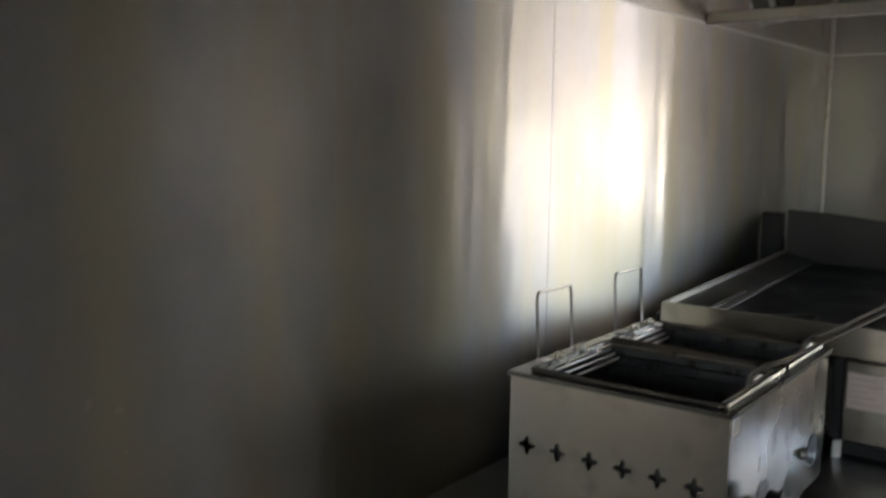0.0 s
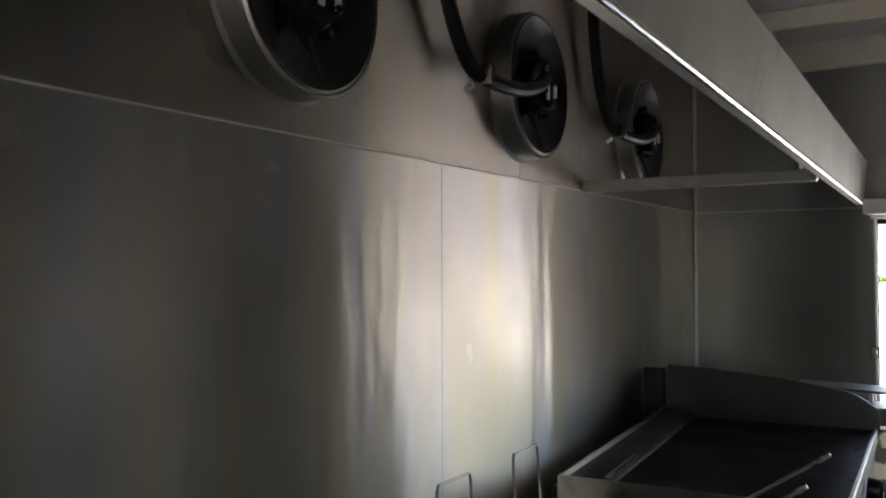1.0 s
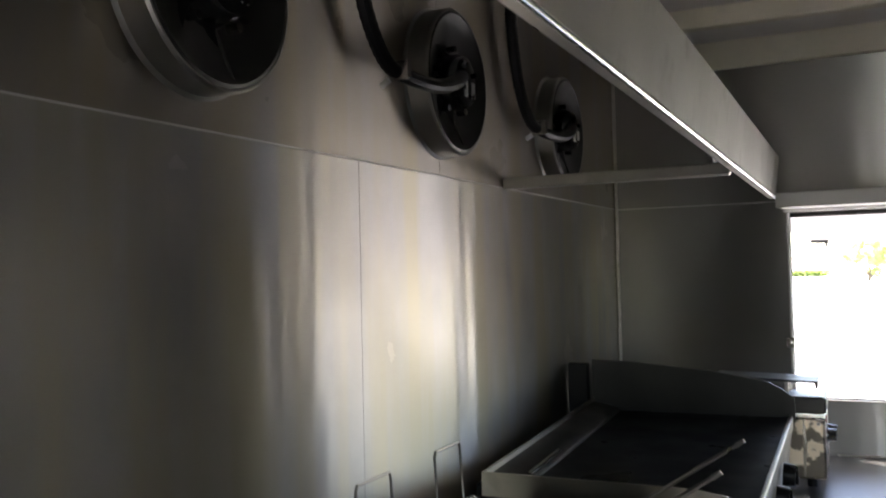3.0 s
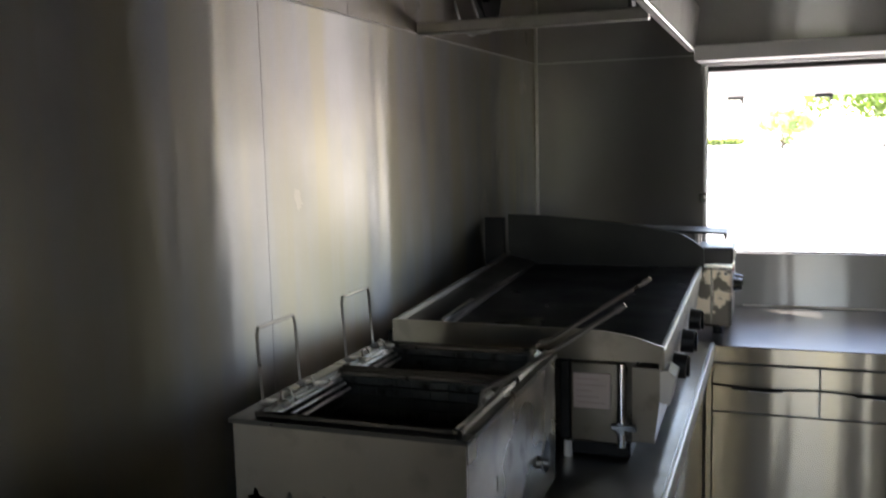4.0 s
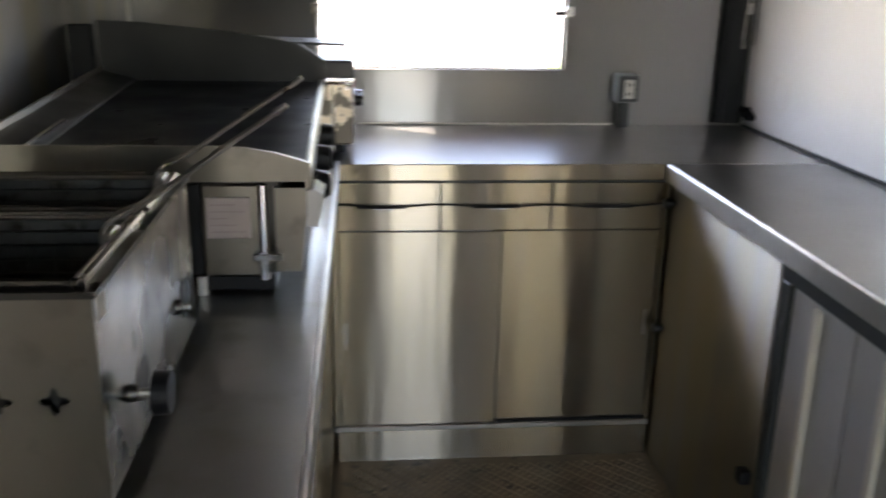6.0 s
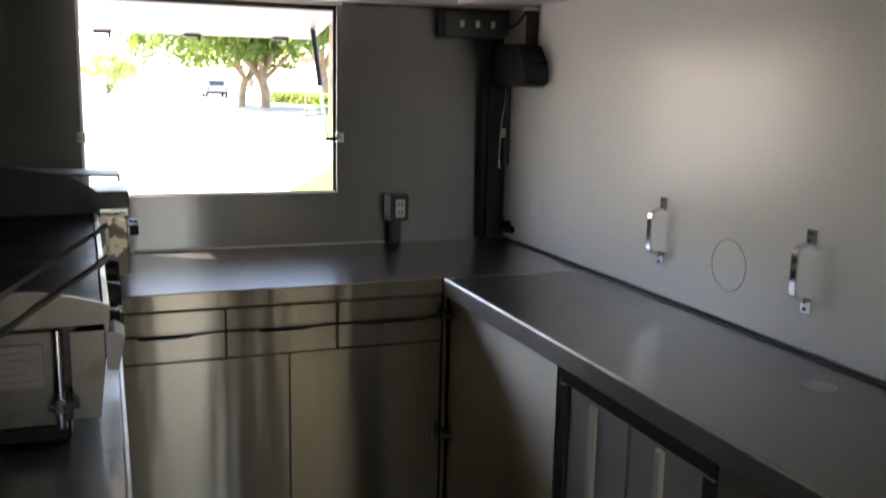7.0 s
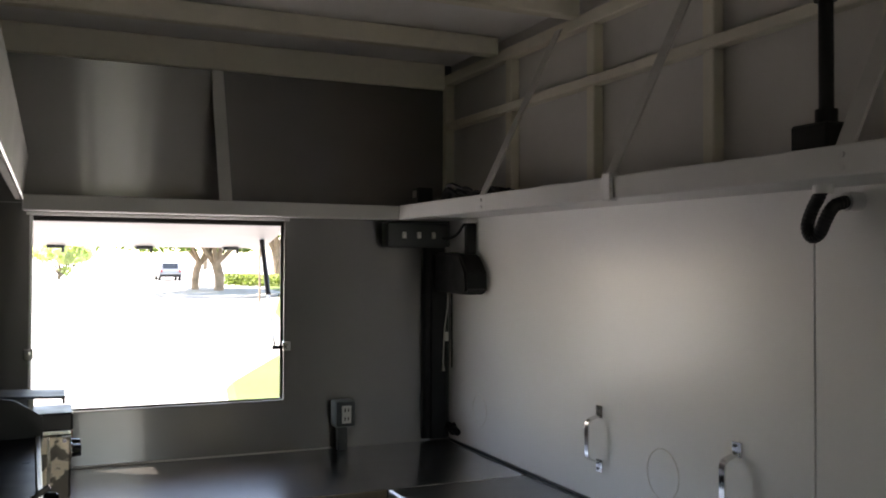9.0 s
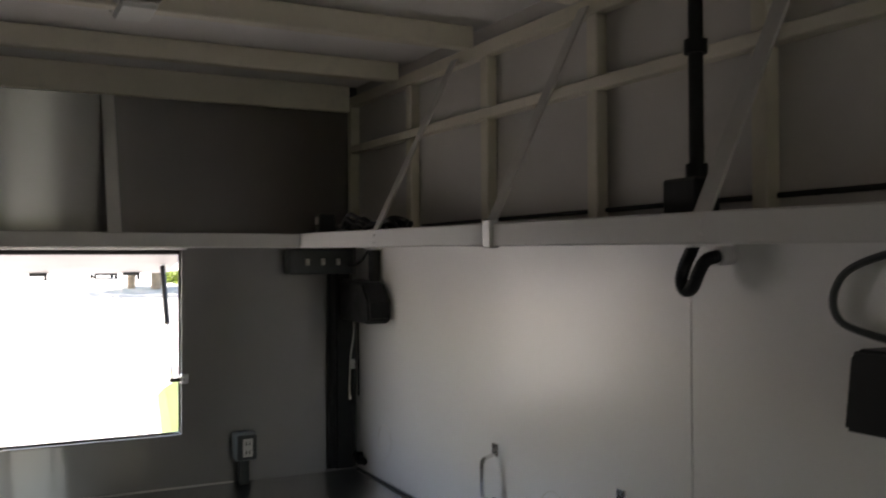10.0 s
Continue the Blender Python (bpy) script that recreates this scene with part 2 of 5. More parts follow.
CARPAINT = shader("silver_car_paint", (0.30, 0.32, 0.34), 0.25, 0.4)
CARGLASS = shader("dark_car_glass", (0.02, 0.025, 0.03), 0.08)
CONCRETE = shader("pale_concrete", (0.32, 0.31, 0.29), 0.85, tint=0.1, cloud_scale=1.5)

# ---------- mesh helpers ----------
ORIGIN = {}


def box(bm, x0, x1, y0, y1, z0, z1, bev=0.0, seg=1):
    r = bmesh.ops.create_cube(bm, size=1.0)
    vs = r["verts"]
    for v in vs:
        v.co = Vector(((x0 + x1) / 2 + v.co.x * (x1 - x0), (y0 + y1) / 2 + v.co.y * (y1 - y0), (z0 + z1) / 2 + v.co.z * (z1 - z0)))
    if bev:
        es = list({e for v in vs for e in v.link_edges})
        bmesh.ops.bevel(bm, geom=es, offset=bev, segments=seg, affect="EDGES", profile=0.5)
    return bm


def cyl(bm, a, b, r, n=16, r2=None, caps=True):
    a, b = Vector(a), Vector(b)
    q = (b - a).to_track_quat("Z", "Y")
    r2 = r if r2 is None else r2
    rings = []
    for c, rad in ((a, r), (b, r2)):
        rings.append([bm.verts.new(c + q @ Vector((rad * math.cos(k * math.tau / n), rad * math.sin(k * math.tau / n), 0))) for k in range(n)])
    for k in range(n):
        bm.faces.new((rings[0][k], rings[0][(k + 1) % n], rings[1][(k + 1) % n], rings[1][k]))
    if caps:
        bm.faces.new(rings[0][::-1])
        bm.faces.new(rings[1])
    return bm


def tube(bm, pts, r, n=8, ribs=0.0):
    pts = [Vector(p) for p in pts]
    rings = []
    up = None
    for i, p in enumerate(pts):
        d = (pts[min(i + 1, len(pts) - 1)] - pts[max(i - 1, 0)]).normalized()
        if up is None:
            up = d.orthogonal().normalized()
        up = (up - d * up.dot(d)).normalized()
        side = d.cross(up)
        rad = r * (1 + (ribs if i % 2 else -ribs))
        rings.append([bm.verts.new(p + rad * (math.cos(k * math.tau / n) * up + math.sin(k * math.tau / n) * side)) for k in range(n)])
    for a, b in zip(rings, rings[1:]):
        for k in range(n):
            bm.faces.new((a[k], a[(k + 1) % n], b[(k + 1) % n], b[k]))
    bm.faces.new(rings[0][::-1])
    bm.faces.new(rings[-1])
    return bm


def curve_pts(ctrl, steps=8):
    """Points of a smooth line through the given ones."""
    c = [Vector(p) for p in ctrl]
    c = [2 * c[0] - c[1]] + c + [2 * c[-1] - c[-2]]
    out = []
    for i in range(1, len(c) - 2):
        for k in range(steps):
            t = k / steps
            p0, p1, p2, p3 = c[i - 1], c[i], c[i + 1], c[i + 2]
            out.append(0.5 * (2 * p1 + (p2 - p0) * t + (2 * p0 - 5 * p1 + 4 * p2 - p3) * t * t + (3 * p1 - p0 - 3 * p2 + p3) * t ** 3))
    out.append(c[-2])
    return out


def prism(bm, profile, axis, a, b):
    """A profile of two coordinates drawn out along an axis from a to b."""
    def at(u, v, w):
        return {"x": (w, u, v), "y": (u, w, v), "z": (u, v, w)}[axis]
    lo = [bm.verts.new(at(u, v, a)) for u, v in profile]
    hi = [bm.verts.new(at(u, v, b)) for u, v in profile]
    k = len(profile)
    for i in range(k):
        bm.faces.new((lo[i], lo[(i + 1) % k], hi[(i + 1) % k], hi[i]))
    bm.faces.new(lo[::-1])
    bm.faces.new(hi)
    return bm


def slab_with_holes(bm, outer, holes, depth, place):
    """A plate with openings: outlines in two coordinates, thickness depth, place(u, v, d) gives the point."""
    es = []
    for ring in (outer, *holes):
        vs = [bm.verts.new((u, v, 0)) for u, v in ring]
        es += [bm.edges.new((vs[i], vs[(i + 1) % len(vs)])) for i in range(len(vs))]
    r = bmesh.ops.triangle_fill(bm, edges=es, use_beauty=True)
    fs = [f for f in r["geom"] if isinstance(f, bmesh.types.BMFace)]
    ex = bmesh.ops.extrude_face_region(bm, geom=fs)
    for v in ex["geom"]:
        if isinstance(v, bmesh.types.BMVert):
            v.co.z += depth
    for v in bm.verts:
        v.co = Vector(place(*v.co))
    return bm


def part(name, bm, material, parent=None, label="", smooth=35):
    """One mesh object, given in world places, under a thing or a part."""
    bmesh.ops.recalc_face_normals(bm, faces=bm.faces)
    o = ORIGIN.get(parent.name, Vector()) if parent else Vector()
    uv = bm.loops.layers.uv.new("UVMap")
    for f in bm.faces:
        a = [abs(c) for c in f.normal]
        k = a.index(max(a))
        for lp in f.loops:
            c = lp.vert.co
            lp[uv].uv = ((c.y, c.z), (c.x, c.z), (c.y, c.x))[k]
    for v in bm.verts:
        v.co -= o
    me = bpy.data.meshes.new(name)
    bm.to_mesh(me)
    bm.free()
    me.materials.append(material)
    if smooth:
        me.polygons.foreach_set("use_smooth", [True] * len(me.polygons))
        me.set_sharp_from_angle(angle=radians(smooth))
    ob = new(name, me)
    if parent:
        ob.parent = parent
        ORIGIN[ob.name] = o
    if label:
        ob["label"] = label
    return ob


def thing(name, at, label, category, group=""):
    ob = new(name)
    ob.empty_display_size = 0.05
    ob.location = at
    ORIGIN[ob.name] = Vector(at)
    return tagged(ob, label, category, group)


def bmn():
    return bmesh.new()


def setting(name, bm, mat, label, category):
    return tagged(part(name, bm, mat), label, category, kind="structure")


# ---------- the room ----------
W, L, BACK, TOP = 2.040, 3.47, -1.35, 2.32
BENCH = 0.912

floor = setting("floor", box(bmn(), -0.1, W + 0.1, BACK - 0.1, L + 0.1, -0.06, 0.0), FLOORM, "dark brown worn patterned floor of the trailer", "floor")

verts, faces = [], []
for i in range(31):
    for j in range(62):
        for turn in (0, 1):
            cx, cy = 0.70 + 0.028 * i + 0.014 * turn, 1.08 + 0.028 * j + 0.014 * turn
            a = radians(45 if (i + j + turn) % 2 else 135)
            u, w = Vector((math.cos(a), math.sin(a), 0)) * 0.010, Vector((-math.sin(a), math.cos(a), 0)) * 0.0032
            c, k = Vector((cx, cy, 0.0004)), len(verts)
            top = Vector((0, 0, 0.0028))
            verts += [tuple(c - u), tuple(c - w), tuple(c + u), tuple(c + w), tuple(c - u * 0.5 + top), tuple(c + u * 0.5 + top)]
            faces += [(k, k + 1, k + 5, k + 4), (k + 1, k + 2, k + 5), (k + 2, k + 3, k + 4, k + 5), (k + 3, k, k + 4)]
me = bpy.data.meshes.new("tread_pattern")
me.from_pydata(verts, [], faces)
me.materials.append(TREAD)
tread = new("tread_pattern", me)
tread.parent = floor
tagged(tread, kind="stuff")

left = setting("wall_west", box(bmn(), -0.08, -0.004, BACK - 0.08, L + 0.08, 0, TOP), STEEL_DARK, "brushed stainless steel wall behind the cooking bench", "wall")


def seam(y):
    """Height of the joint between the lower and upper wall sheets."""
    return 1.7340 + 0.0105 * (y - 1.62)


for y0, y1 in ((BACK, 1.6215), (1.6228, L)):
    part("wall_panel", prism(bmn(), [(y0, 0.0), (y1, 0.0), (y1, seam(y1) - 0.0012), (y0, seam(y0) - 0.0012)], "x", -0.004, 0.0), STEEL_WALL, left)
# upper sheets, coloured darker for the shade under the hood
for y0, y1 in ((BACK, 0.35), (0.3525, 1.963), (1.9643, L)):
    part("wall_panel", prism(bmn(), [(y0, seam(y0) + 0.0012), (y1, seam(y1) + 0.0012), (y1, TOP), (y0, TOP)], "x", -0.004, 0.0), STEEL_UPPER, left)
part("joint_strip", prism(bmn(), [(BACK, seam(BACK) - 0.0012), (L - 0.013, seam(L) - 0.0012), (L - 0.013, seam(L) + 0.0012), (BACK, seam(BACK) + 0.0012)], "x", 0.0, 0.0018), ALU, left, "thin bright joint strip")

# end wall with the serving window
WX0, WX1, WZ0, WZ1 = 0.597, 1.402, 1.085, 1.712
bm = bmn()
slab_with_holes(bm, [(-0.08, 0), (W + 0.08, 0), (W + 0.08, TOP), (-0.08, TOP)], [[(WX0, WZ0), (WX1, WZ0), (WX1, WZ1), (WX0, WZ1)]], 0.055, lambda u, v, d: (u, L + d, v))
end = setting("wall_north", bm, STEEL_DARK, "stainless steel end wall with an open serving window", "wall")
part("seam_strip", box(bmn(), 0.0, 0.585, L - 0.002, L, 1.750, 1.753), GALV, end)
part("corner_strip", box(bmn(), 0.0, 0.012, L - 0.012, L - 0.0005, 0.9, 2.3, 0.003), STEEL, end)
window = setting("window_1", box(bmn(), WX0 - 0.02, WX1 + 0.02, L - 0.006, L, WZ1, WZ1 + 0.012, 0.002), GALV, "open serving window with a thin metal frame", "window")
part("window_frame", box(bmn(), WX0 - 0.010, WX0, L - 0.006, L + 0.055, WZ0 - 0.006, WZ1, 0.002), GALV, window)
part("window_frame", box(bmn(), WX1, WX1 + 0.007, L - 0.006, L + 0.055, WZ0 - 0.006, WZ1, 0.002), STEEL_DARK, window)
part("window_sill", box(bmn(), WX0, WX1, L - 0.006, L + 0.055, WZ0 - 0.006, WZ0, 0.002), STEEL_DARK, window)
part("seal", box(bmn(), WX0, WX1, L + 0.02, L + 0.05, WZ1 - 0.016, WZ1, 0.002), RUBBER, window)
for x in (WX0 - 0.009, WX1 + 0.008):
    b = part("latch", box(bmn(), x - 0.014, x + 0.014, L - 0.03, L - 0.008, 1.256, 1.291, 0.003), CHROME, window)
    part("latch_pin", cyl(bmn(), (x, L - 0.045, 1.273), (x, L - 0.03, 1.273), 0.007, 10), CHROME, b)

# right wall: white boards below the shelf, lined frame above
right = setting("wall_east", box(bmn(), W + 0.006, W + 0.08, BACK - 0.08, L + 0.08, 0, TOP), LINING, "white panelled wall over the long worktop, lined frame above", "wall")
for y0, y1 in ((BACK, -0.3), (-0.297, 0.70), (0.703, 1.685), (1.688, L)):
    part("white_board", box(bmn(), W, W + 0.006, y0, y1, 0.909, 1.745, 0.001), WHITE, right, "smooth white satin board")
part("base_strip", box(bmn(), W - 0.012, W, BACK, L - 0.03, 0.9015, 0.9085, 0.002), DARKBOX, right)


def sag(y):
    """The shelf and the frame above it drop a little towards the near end."""
    return -0.0125 * (3.26 - y)


def sagged(bm):
    for v in bm.verts:
        v.co.z += sag(v.co.y)
    return bm


part("frame_rail", sagged(box(bmn(), W - 0.028, W + 0.006, BACK, L, 2.066, 2.094, 0.003)), CREAM, right)
part("frame_rail", sagged(box(bmn(), W - 0.028, W + 0.006, BACK, L, 2.238, 2.276, 0.003)), CREAM, right)
STUDS = [2.942 - 0.486 * k for k in range(9)]
BEAMS = [3.025 - 0.503 * k for k in range(9)]
for y in STUDS:
    part("frame_stud", box(bmn(), W - 0.026, W + 0.006, y - 0.019, y + 0.019, 1.75, 2.064 + sag(y), 0.003), CREAM, right)
    part("frame_stud", box(bmn(), W - 0.026, W + 0.006, y - 0.019, y + 0.019, 2.096 + sag(y), 2.236 + sag(y), 0.003), CREAM, right)
part("dark_strip", box(bmn(), W - 0.004, W + 0.006, BACK, 2.9, 1.776, 1.786, 0.002), RUBBER, right, "dark strip behind the shelf")
part("corner_post", box(bmn(), W - 0.03, W + 0.006, L - 0.03, L, 1.775, 2.26, 0.003), CREAM, right)

# the unseen wall behind, with the open entrance; dull steel keeps its bounce light down
bm = bmn()
slab_with_holes(bm, [(-0.08, 0), (W + 0.08, 0), (W + 0.08, TOP), (-0.08, TOP)], [[(0.90, 0.12), (1.36, 0.12), (1.36, 1.94), (0.90, 1.94)]], 0.06, lambda u, v, d: (u, BACK - d, v))
setting("wall_south", bm, STEEL_DARK, "unseen rear wall, plain steel to limit bounced light, with the open entrance doorway", "wall")

# roof lining with cross beams
bm = box(bmn(), -0.08, W + 0.08, BACK - 0.08, L + 0.08, TOP, TOP + 0.05)
setting("ceiling", bm, ROOF, "pale grey lined trailer roof", "ceiling")
for k, y in enumerate([L - 0.012] + BEAMS):
    bm = box(bmn(), 0.02, W - 0.03, y - (0.012 if k == 0 else 0.022), y + (0.011 if k == 0 else 0.022), 2.222 if k == 0 else 2.258, TOP - 0.001, 0.004)
    setting("ceiling_beam", bm, CREAM, "cream painted steel roof beam", "roof beam")

# ---------- shelves along the end wall and the right wall ----------


def end_shelf():
    t = thing("wall_shelf", (1.1, L, 1.72), "white steel shelf with a lip above the serving window", "shelf")
    part("board", box(bmn(), 0.57, W - 0.03, 3.275, L - 0.001, 1.724, 1.730), RAIL, t)
    part("lip", box(bmn(), 0.57, 1.757, 3.262, 3.275, 1.716, 1.764, 0.003), RAIL, t)
    bm = bmn()
    prism(bm, [(1.143, 1.764), (1.183, 1.764), (1.183, 2.221), (1.143, 2.221)], "y", 0.0, 0.006)
    for v in bm.verts:
        s = (v.co.z - 1.764) / 0.457
        v.co.y += 3.262 + s * 0.19
    part("brace", bm, RAIL, t, "slanted flat steel brace")


def right_shelf():
    t = thing("wall_shelf", (1.9, 1.2, 1.72), "long white steel shelf with slanted braces above the worktop", "shelf")
    part("board", sagged(box(bmn(), 1.769, W - 0.001, BACK, 3.262, 1.728, 1.734)), RAIL, t)
    part("lip", sagged(box(bmn(), 1.756, 1.769, 1.992, 3.262, 1.716, 1.765, 0.003)), RAIL, t)
    part("lip", sagged(box(bmn(), 1.756, 1.769, BACK, 1.988, 1.716, 1.765, 0.003)), RAIL, t)
    part("joint_clip", sagged(box(bmn(), 1.748, 1.772, 1.968, 2.000, 1.712, 1.774, 0.003)), GALV, t)
    for y in (2.612, 1.986, 1.356, 0.73, 0.1):
        bm = bmn()
        prism(bm, [(y - 0.017, 1.765), (y + 0.017, 1.765), (y + 0.017, 2.255), (y - 0.017, 2.255)], "x", 0.0, 0.006)
        for v in bm.verts:
            s = (v.co.z - 1.765) / 0.49
            v.co.x += 1.759 + s * 0.245
            v.co.z += sag(y)
        # darker grey than the lip: dimness above the shelf put into the colour
        br = part("brace", bm, BRACE, t)
        for z in (1.729, 1.749):
            cyl_b = cyl(bmn(), (1.756, y, z + sag(y)), (1.752, y, z + sag(y)), 0.0045, 8)
            part("bolt", cyl_b, GALV, br)


end_shelf()
right_shelf()

# ---------- exhaust hood and fans over the cooking bench ----------


def widened(bm):
    """Draws the hood's section out a little from the wall."""
    for v in bm.verts:
        v.co.x *= 1.0105
    return bm


def hood():
    t = thing("exhaust_hood", (0.3, 1.6, 1.75), "brushed steel exhaust hood with a folded bright lower lip", "exhaust hood")
    part("fascia", widened(prism(bmn(), [(0.566, 1.748), (0.580, 1.878), (0.576, 1.880), (0.562, 1.752)], "y", -0.3, 3.26)), STEEL_HOOD, t)
    part("lip", widened(prism(bmn(), [(0.548, 1.747), (0.5645, 1.744), (0.5665, 1.750), (0.548, 1.751)], "y", -0.3, 3.26)), STEEL_HOOD, t, "folded lower lip")
    part("lip_bead", widened(tube(bmn(), [(0.568, -0.3 + 3.56 * k / 24, 1.7465) for k in range(25)], 0.0048, 12)), POLISHED, t, "polished rolled bead")
    # steel upstand in a near-black metal that stands for shade under the lip
    part("lip_upstand", widened(box(bmn(), 0.5455, 0.5478, -0.3, 3.26, 1.748, 1.770)), RIM, t)
    part("canopy", widened(prism(bmn(), [(0.576, 1.878), (0.578, 1.882), (0.30, 2.24), (0.001, 2.24), (0.001, 2.235), (0.298, 2.235)], "y", -0.3, 3.26)), STEEL_HOOD, t)
    part("end_plate", widened(prism(bmn(), [(0.001, 1.76), (0.56, 1.76), (0.574, 1.876), (0.296, 2.234), (0.001, 2.234)], "y", -0.305, -0.30)), STEEL_DARK, t)
    part("cross_bar", box(bmn(), 0.001, 0.552, 2.335, 2.360, 1.738, 1.766, 0.003), STEEL_HOOD, t)
    lead = curve_pts([(0.535, 1.0, 1.80), (0.53, 1.7, 1.80), (0.52, 2.25, 1.79), (0.50, 2.45, 1.78), (0.48, 2.62, 1.80), (0.45, 2.8, 1.84)], 14)
    part("wiring", tube(bmn(), lead, 0.010, 8, 0.06), BLACK, t, "black corrugated wiring along the lip")


def fan(y, z, reach, lift):
    t = thing("exhaust_fan", (0, y, z), "round black exhaust fan in a galvanised ring on the steel wall", "exhaust fan", "exhaust fans under the hood")
    R, D, n = 0.156, 0.052, 48

    def ring(profile):
        bm = bmn()
        rows = [[bm.verts.new((x, y + r * math.cos(k * math.tau / n), z + r * math.sin(k * math.tau / n))) for k in range(n)] for x, r in profile]
        for a, b in zip(rows, rows[1:] + rows[:1]):
            for k in range(n):
                bm.faces.new((a[k], a[(k + 1) % n], b[(k + 1) % n], b[k]))
        return bm
    part("outer_ring", ring([(0.001, R + 0.006), (0.006, R), (D - 0.004, R), (D, R - 0.003), (D, R - 0.006), (0.004, R - 0.008)]), FAN_RIM, t, "dusty galvanised ring")
    part("shroud", ring([(D - 0.001, R - 0.0065), (D + 0.001, R - 0.012), (0.040, R - 0.030), (0.028, 0.085), (0.024, 0.066), (0.018, 0.066), (0.018, R - 0.03), (0.018, R - 0.009)]), FAN_GREY, t)
    part("back_plate", cyl(bmn(), (0.002, y, z), (0.010, y, z), R - 0.03, 40), BLACK, t)
    hub = part("hub", ring([(0.014, 0.004), (0.014, 0.056), (0.030, 0.058), (0.031, 0.004)]), FAN_GREY, t)
    for k in range(7):
        a = k * math.tau / 7
        bm = bmn()
        for s in range(6):
            u = s / 5
            r = 0.055 + u * (R - 0.095)
            for e in (0, 1):
                ang = a + 0.25 * u + (e - 0.5) * (0.75 - 0.1 * u)
                bm.verts.new((0.014 + 0.018 * e, y + r * math.cos(ang), z + r * math.sin(ang)))
        bm.verts.ensure_lookup_table()
        v = bm.verts
        for s in range(5):
            bm.faces.new((v[2 * s], v[2 * s + 1], v[2 * s + 3], v[2 * s + 2]))
        bmesh.ops.solidify(bm, geom=bm.faces[:], thickness=0.002)
        part("blade", bm, BLACK, t)
    motor = part("motor", ring([(0.024, 0.002), (0.024, 0.058), (0.052, 0.060), (0.068, 0.052), (0.074, 0.034), (0.074, 0.002)]), BLACK_GLOSS, t, "glossy black motor")
    for k in range(4):
        a = 0.5 + k * math.tau / 4
        c = (y + 0.036 * math.cos(a), z + 0.036 * math.sin(a))
        part("screw", cyl(bmn(), (0.066, c[0], c[1]), (0.079, c[0], c[1]), 0.006, 8), BLACK_GLOSS, motor)
    # two small white plates stand in for bright reflections on the glossy motor
    for s in (-1, 1):
        bm = box(bmn(), 0.0735, 0.077, y + s * 0.019 - 0.007, y + s * 0.019 + 0.007, z - 0.036, z - 0.001, 0.001)
        part("vent_slot", bm, BRICK_WHITE, motor)
    rib = curve_pts([(0.028, y + 0.01, z - 0.06), (0.034, y + 0.022, z - 0.095), (0.046, y + 0.03, z - (R - 0.02))], 5)
    part("shroud_rib", tube(bmn(), rib, 0.003, 6), FAN_GREY, t)
    for k in range(5):
        a = math.radians(20 + 72 * k)
        part("stud", cyl(bmn(), (0.026, y + 0.072 * math.cos(a), z + 0.072 * math.sin(a)), (0.046, y + 0.072 * math.cos(a), z + 0.072 * math.sin(a)), 0.007, 10), BLACK_GLOSS, t)
    run = ((0.035, -0.42, 0.30), (0.036, -0.405, 0.17), (0.038, -0.37, 0.06), (0.045, -0.315, -0.018), (0.062, -0.26, -0.040), (0.078, -0.17, -0.042), (0.084, -0.10, -0.024), (0.078, -0.045, 0.0))
    pipe = curve_pts([(px, y + dy * reach, z + dz + lift * min(1.0, -dy * 4)) for px, dy, dz in run], 12)
    con = part("conduit", tube(bmn(), pipe, 0.0145, 10, 0.045), BLACK, t, "black corrugated conduit")
    cy, cz = y - 0.286 * reach, z - 0.032 + lift
    part("clip", box(bmn(), 0.040, 0.080, cy - 0.006, cy + 0.006, cz - 0.018, cz + 0.018, 0.002), CHROME, con)
    part("clip_screw", cyl(bmn(), (0.030, cy - 0.018, cz - 0.030), (0.046, cy - 0.018, cz - 0.020), 0.006, 8), GALV, con)
    return t


hood()
fan(1.182, 1.930, 0.68, 0.03)
far_fan = fan(1.963, 1.934, 1.0, 0.0)
copy_thing(far_fan, pose(0, 2.744, 1.938))

# ---------- cooking bench ----------


def bench():
    t = thing("work_bench", (0.35, 1.6, 0), "stainless steel bench top that carries fryer and griddle", "work bench")
    part("top", box(bmn(), 0.03, 0.662, 0.45, 2.822, BENCH - 0.012, BENCH, 0.002), STEEL_BENCH, t)
    part("front_edge", box(bmn(), 0.662, 0.669, 0.45, 2.822, BENCH - 0.042, BENCH + 0.001, 0.002), STEEL, t)
    part("side_edge", box(bmn(), 0.03, 0.66, 0.444, 0.45, BENCH - 0.042, BENCH, 0.002), STEEL, t)
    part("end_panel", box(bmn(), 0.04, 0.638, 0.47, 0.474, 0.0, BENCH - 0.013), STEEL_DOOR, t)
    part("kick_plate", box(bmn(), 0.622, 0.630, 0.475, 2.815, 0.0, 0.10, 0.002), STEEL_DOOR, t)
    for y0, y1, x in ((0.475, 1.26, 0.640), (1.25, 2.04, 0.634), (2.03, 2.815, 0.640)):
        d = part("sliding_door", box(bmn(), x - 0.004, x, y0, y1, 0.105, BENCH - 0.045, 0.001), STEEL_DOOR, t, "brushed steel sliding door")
        part("finger_pull", box(bmn(), x, x + 0.002, y0 + 0.03, y0 + 0.045, 0.44, 0.52, 0.0008), CHROME, d)


bench()

# ---------- twin fryer ----------


def star(u, v, r):
    out = []
    for k in range(24):
        a = k * math.tau / 24
        q = r * (0.46 + 0.54 * abs(math.cos(2 * a)) ** 2.5)
        out.append((u + q * math.cos(a), v + q * math.sin(a)))
    return out


FX0, FX1, FY0, FY1, FZ0, FZ1 = 0.192, 0.499, 1.206, 1.637, 0.940, 1.142


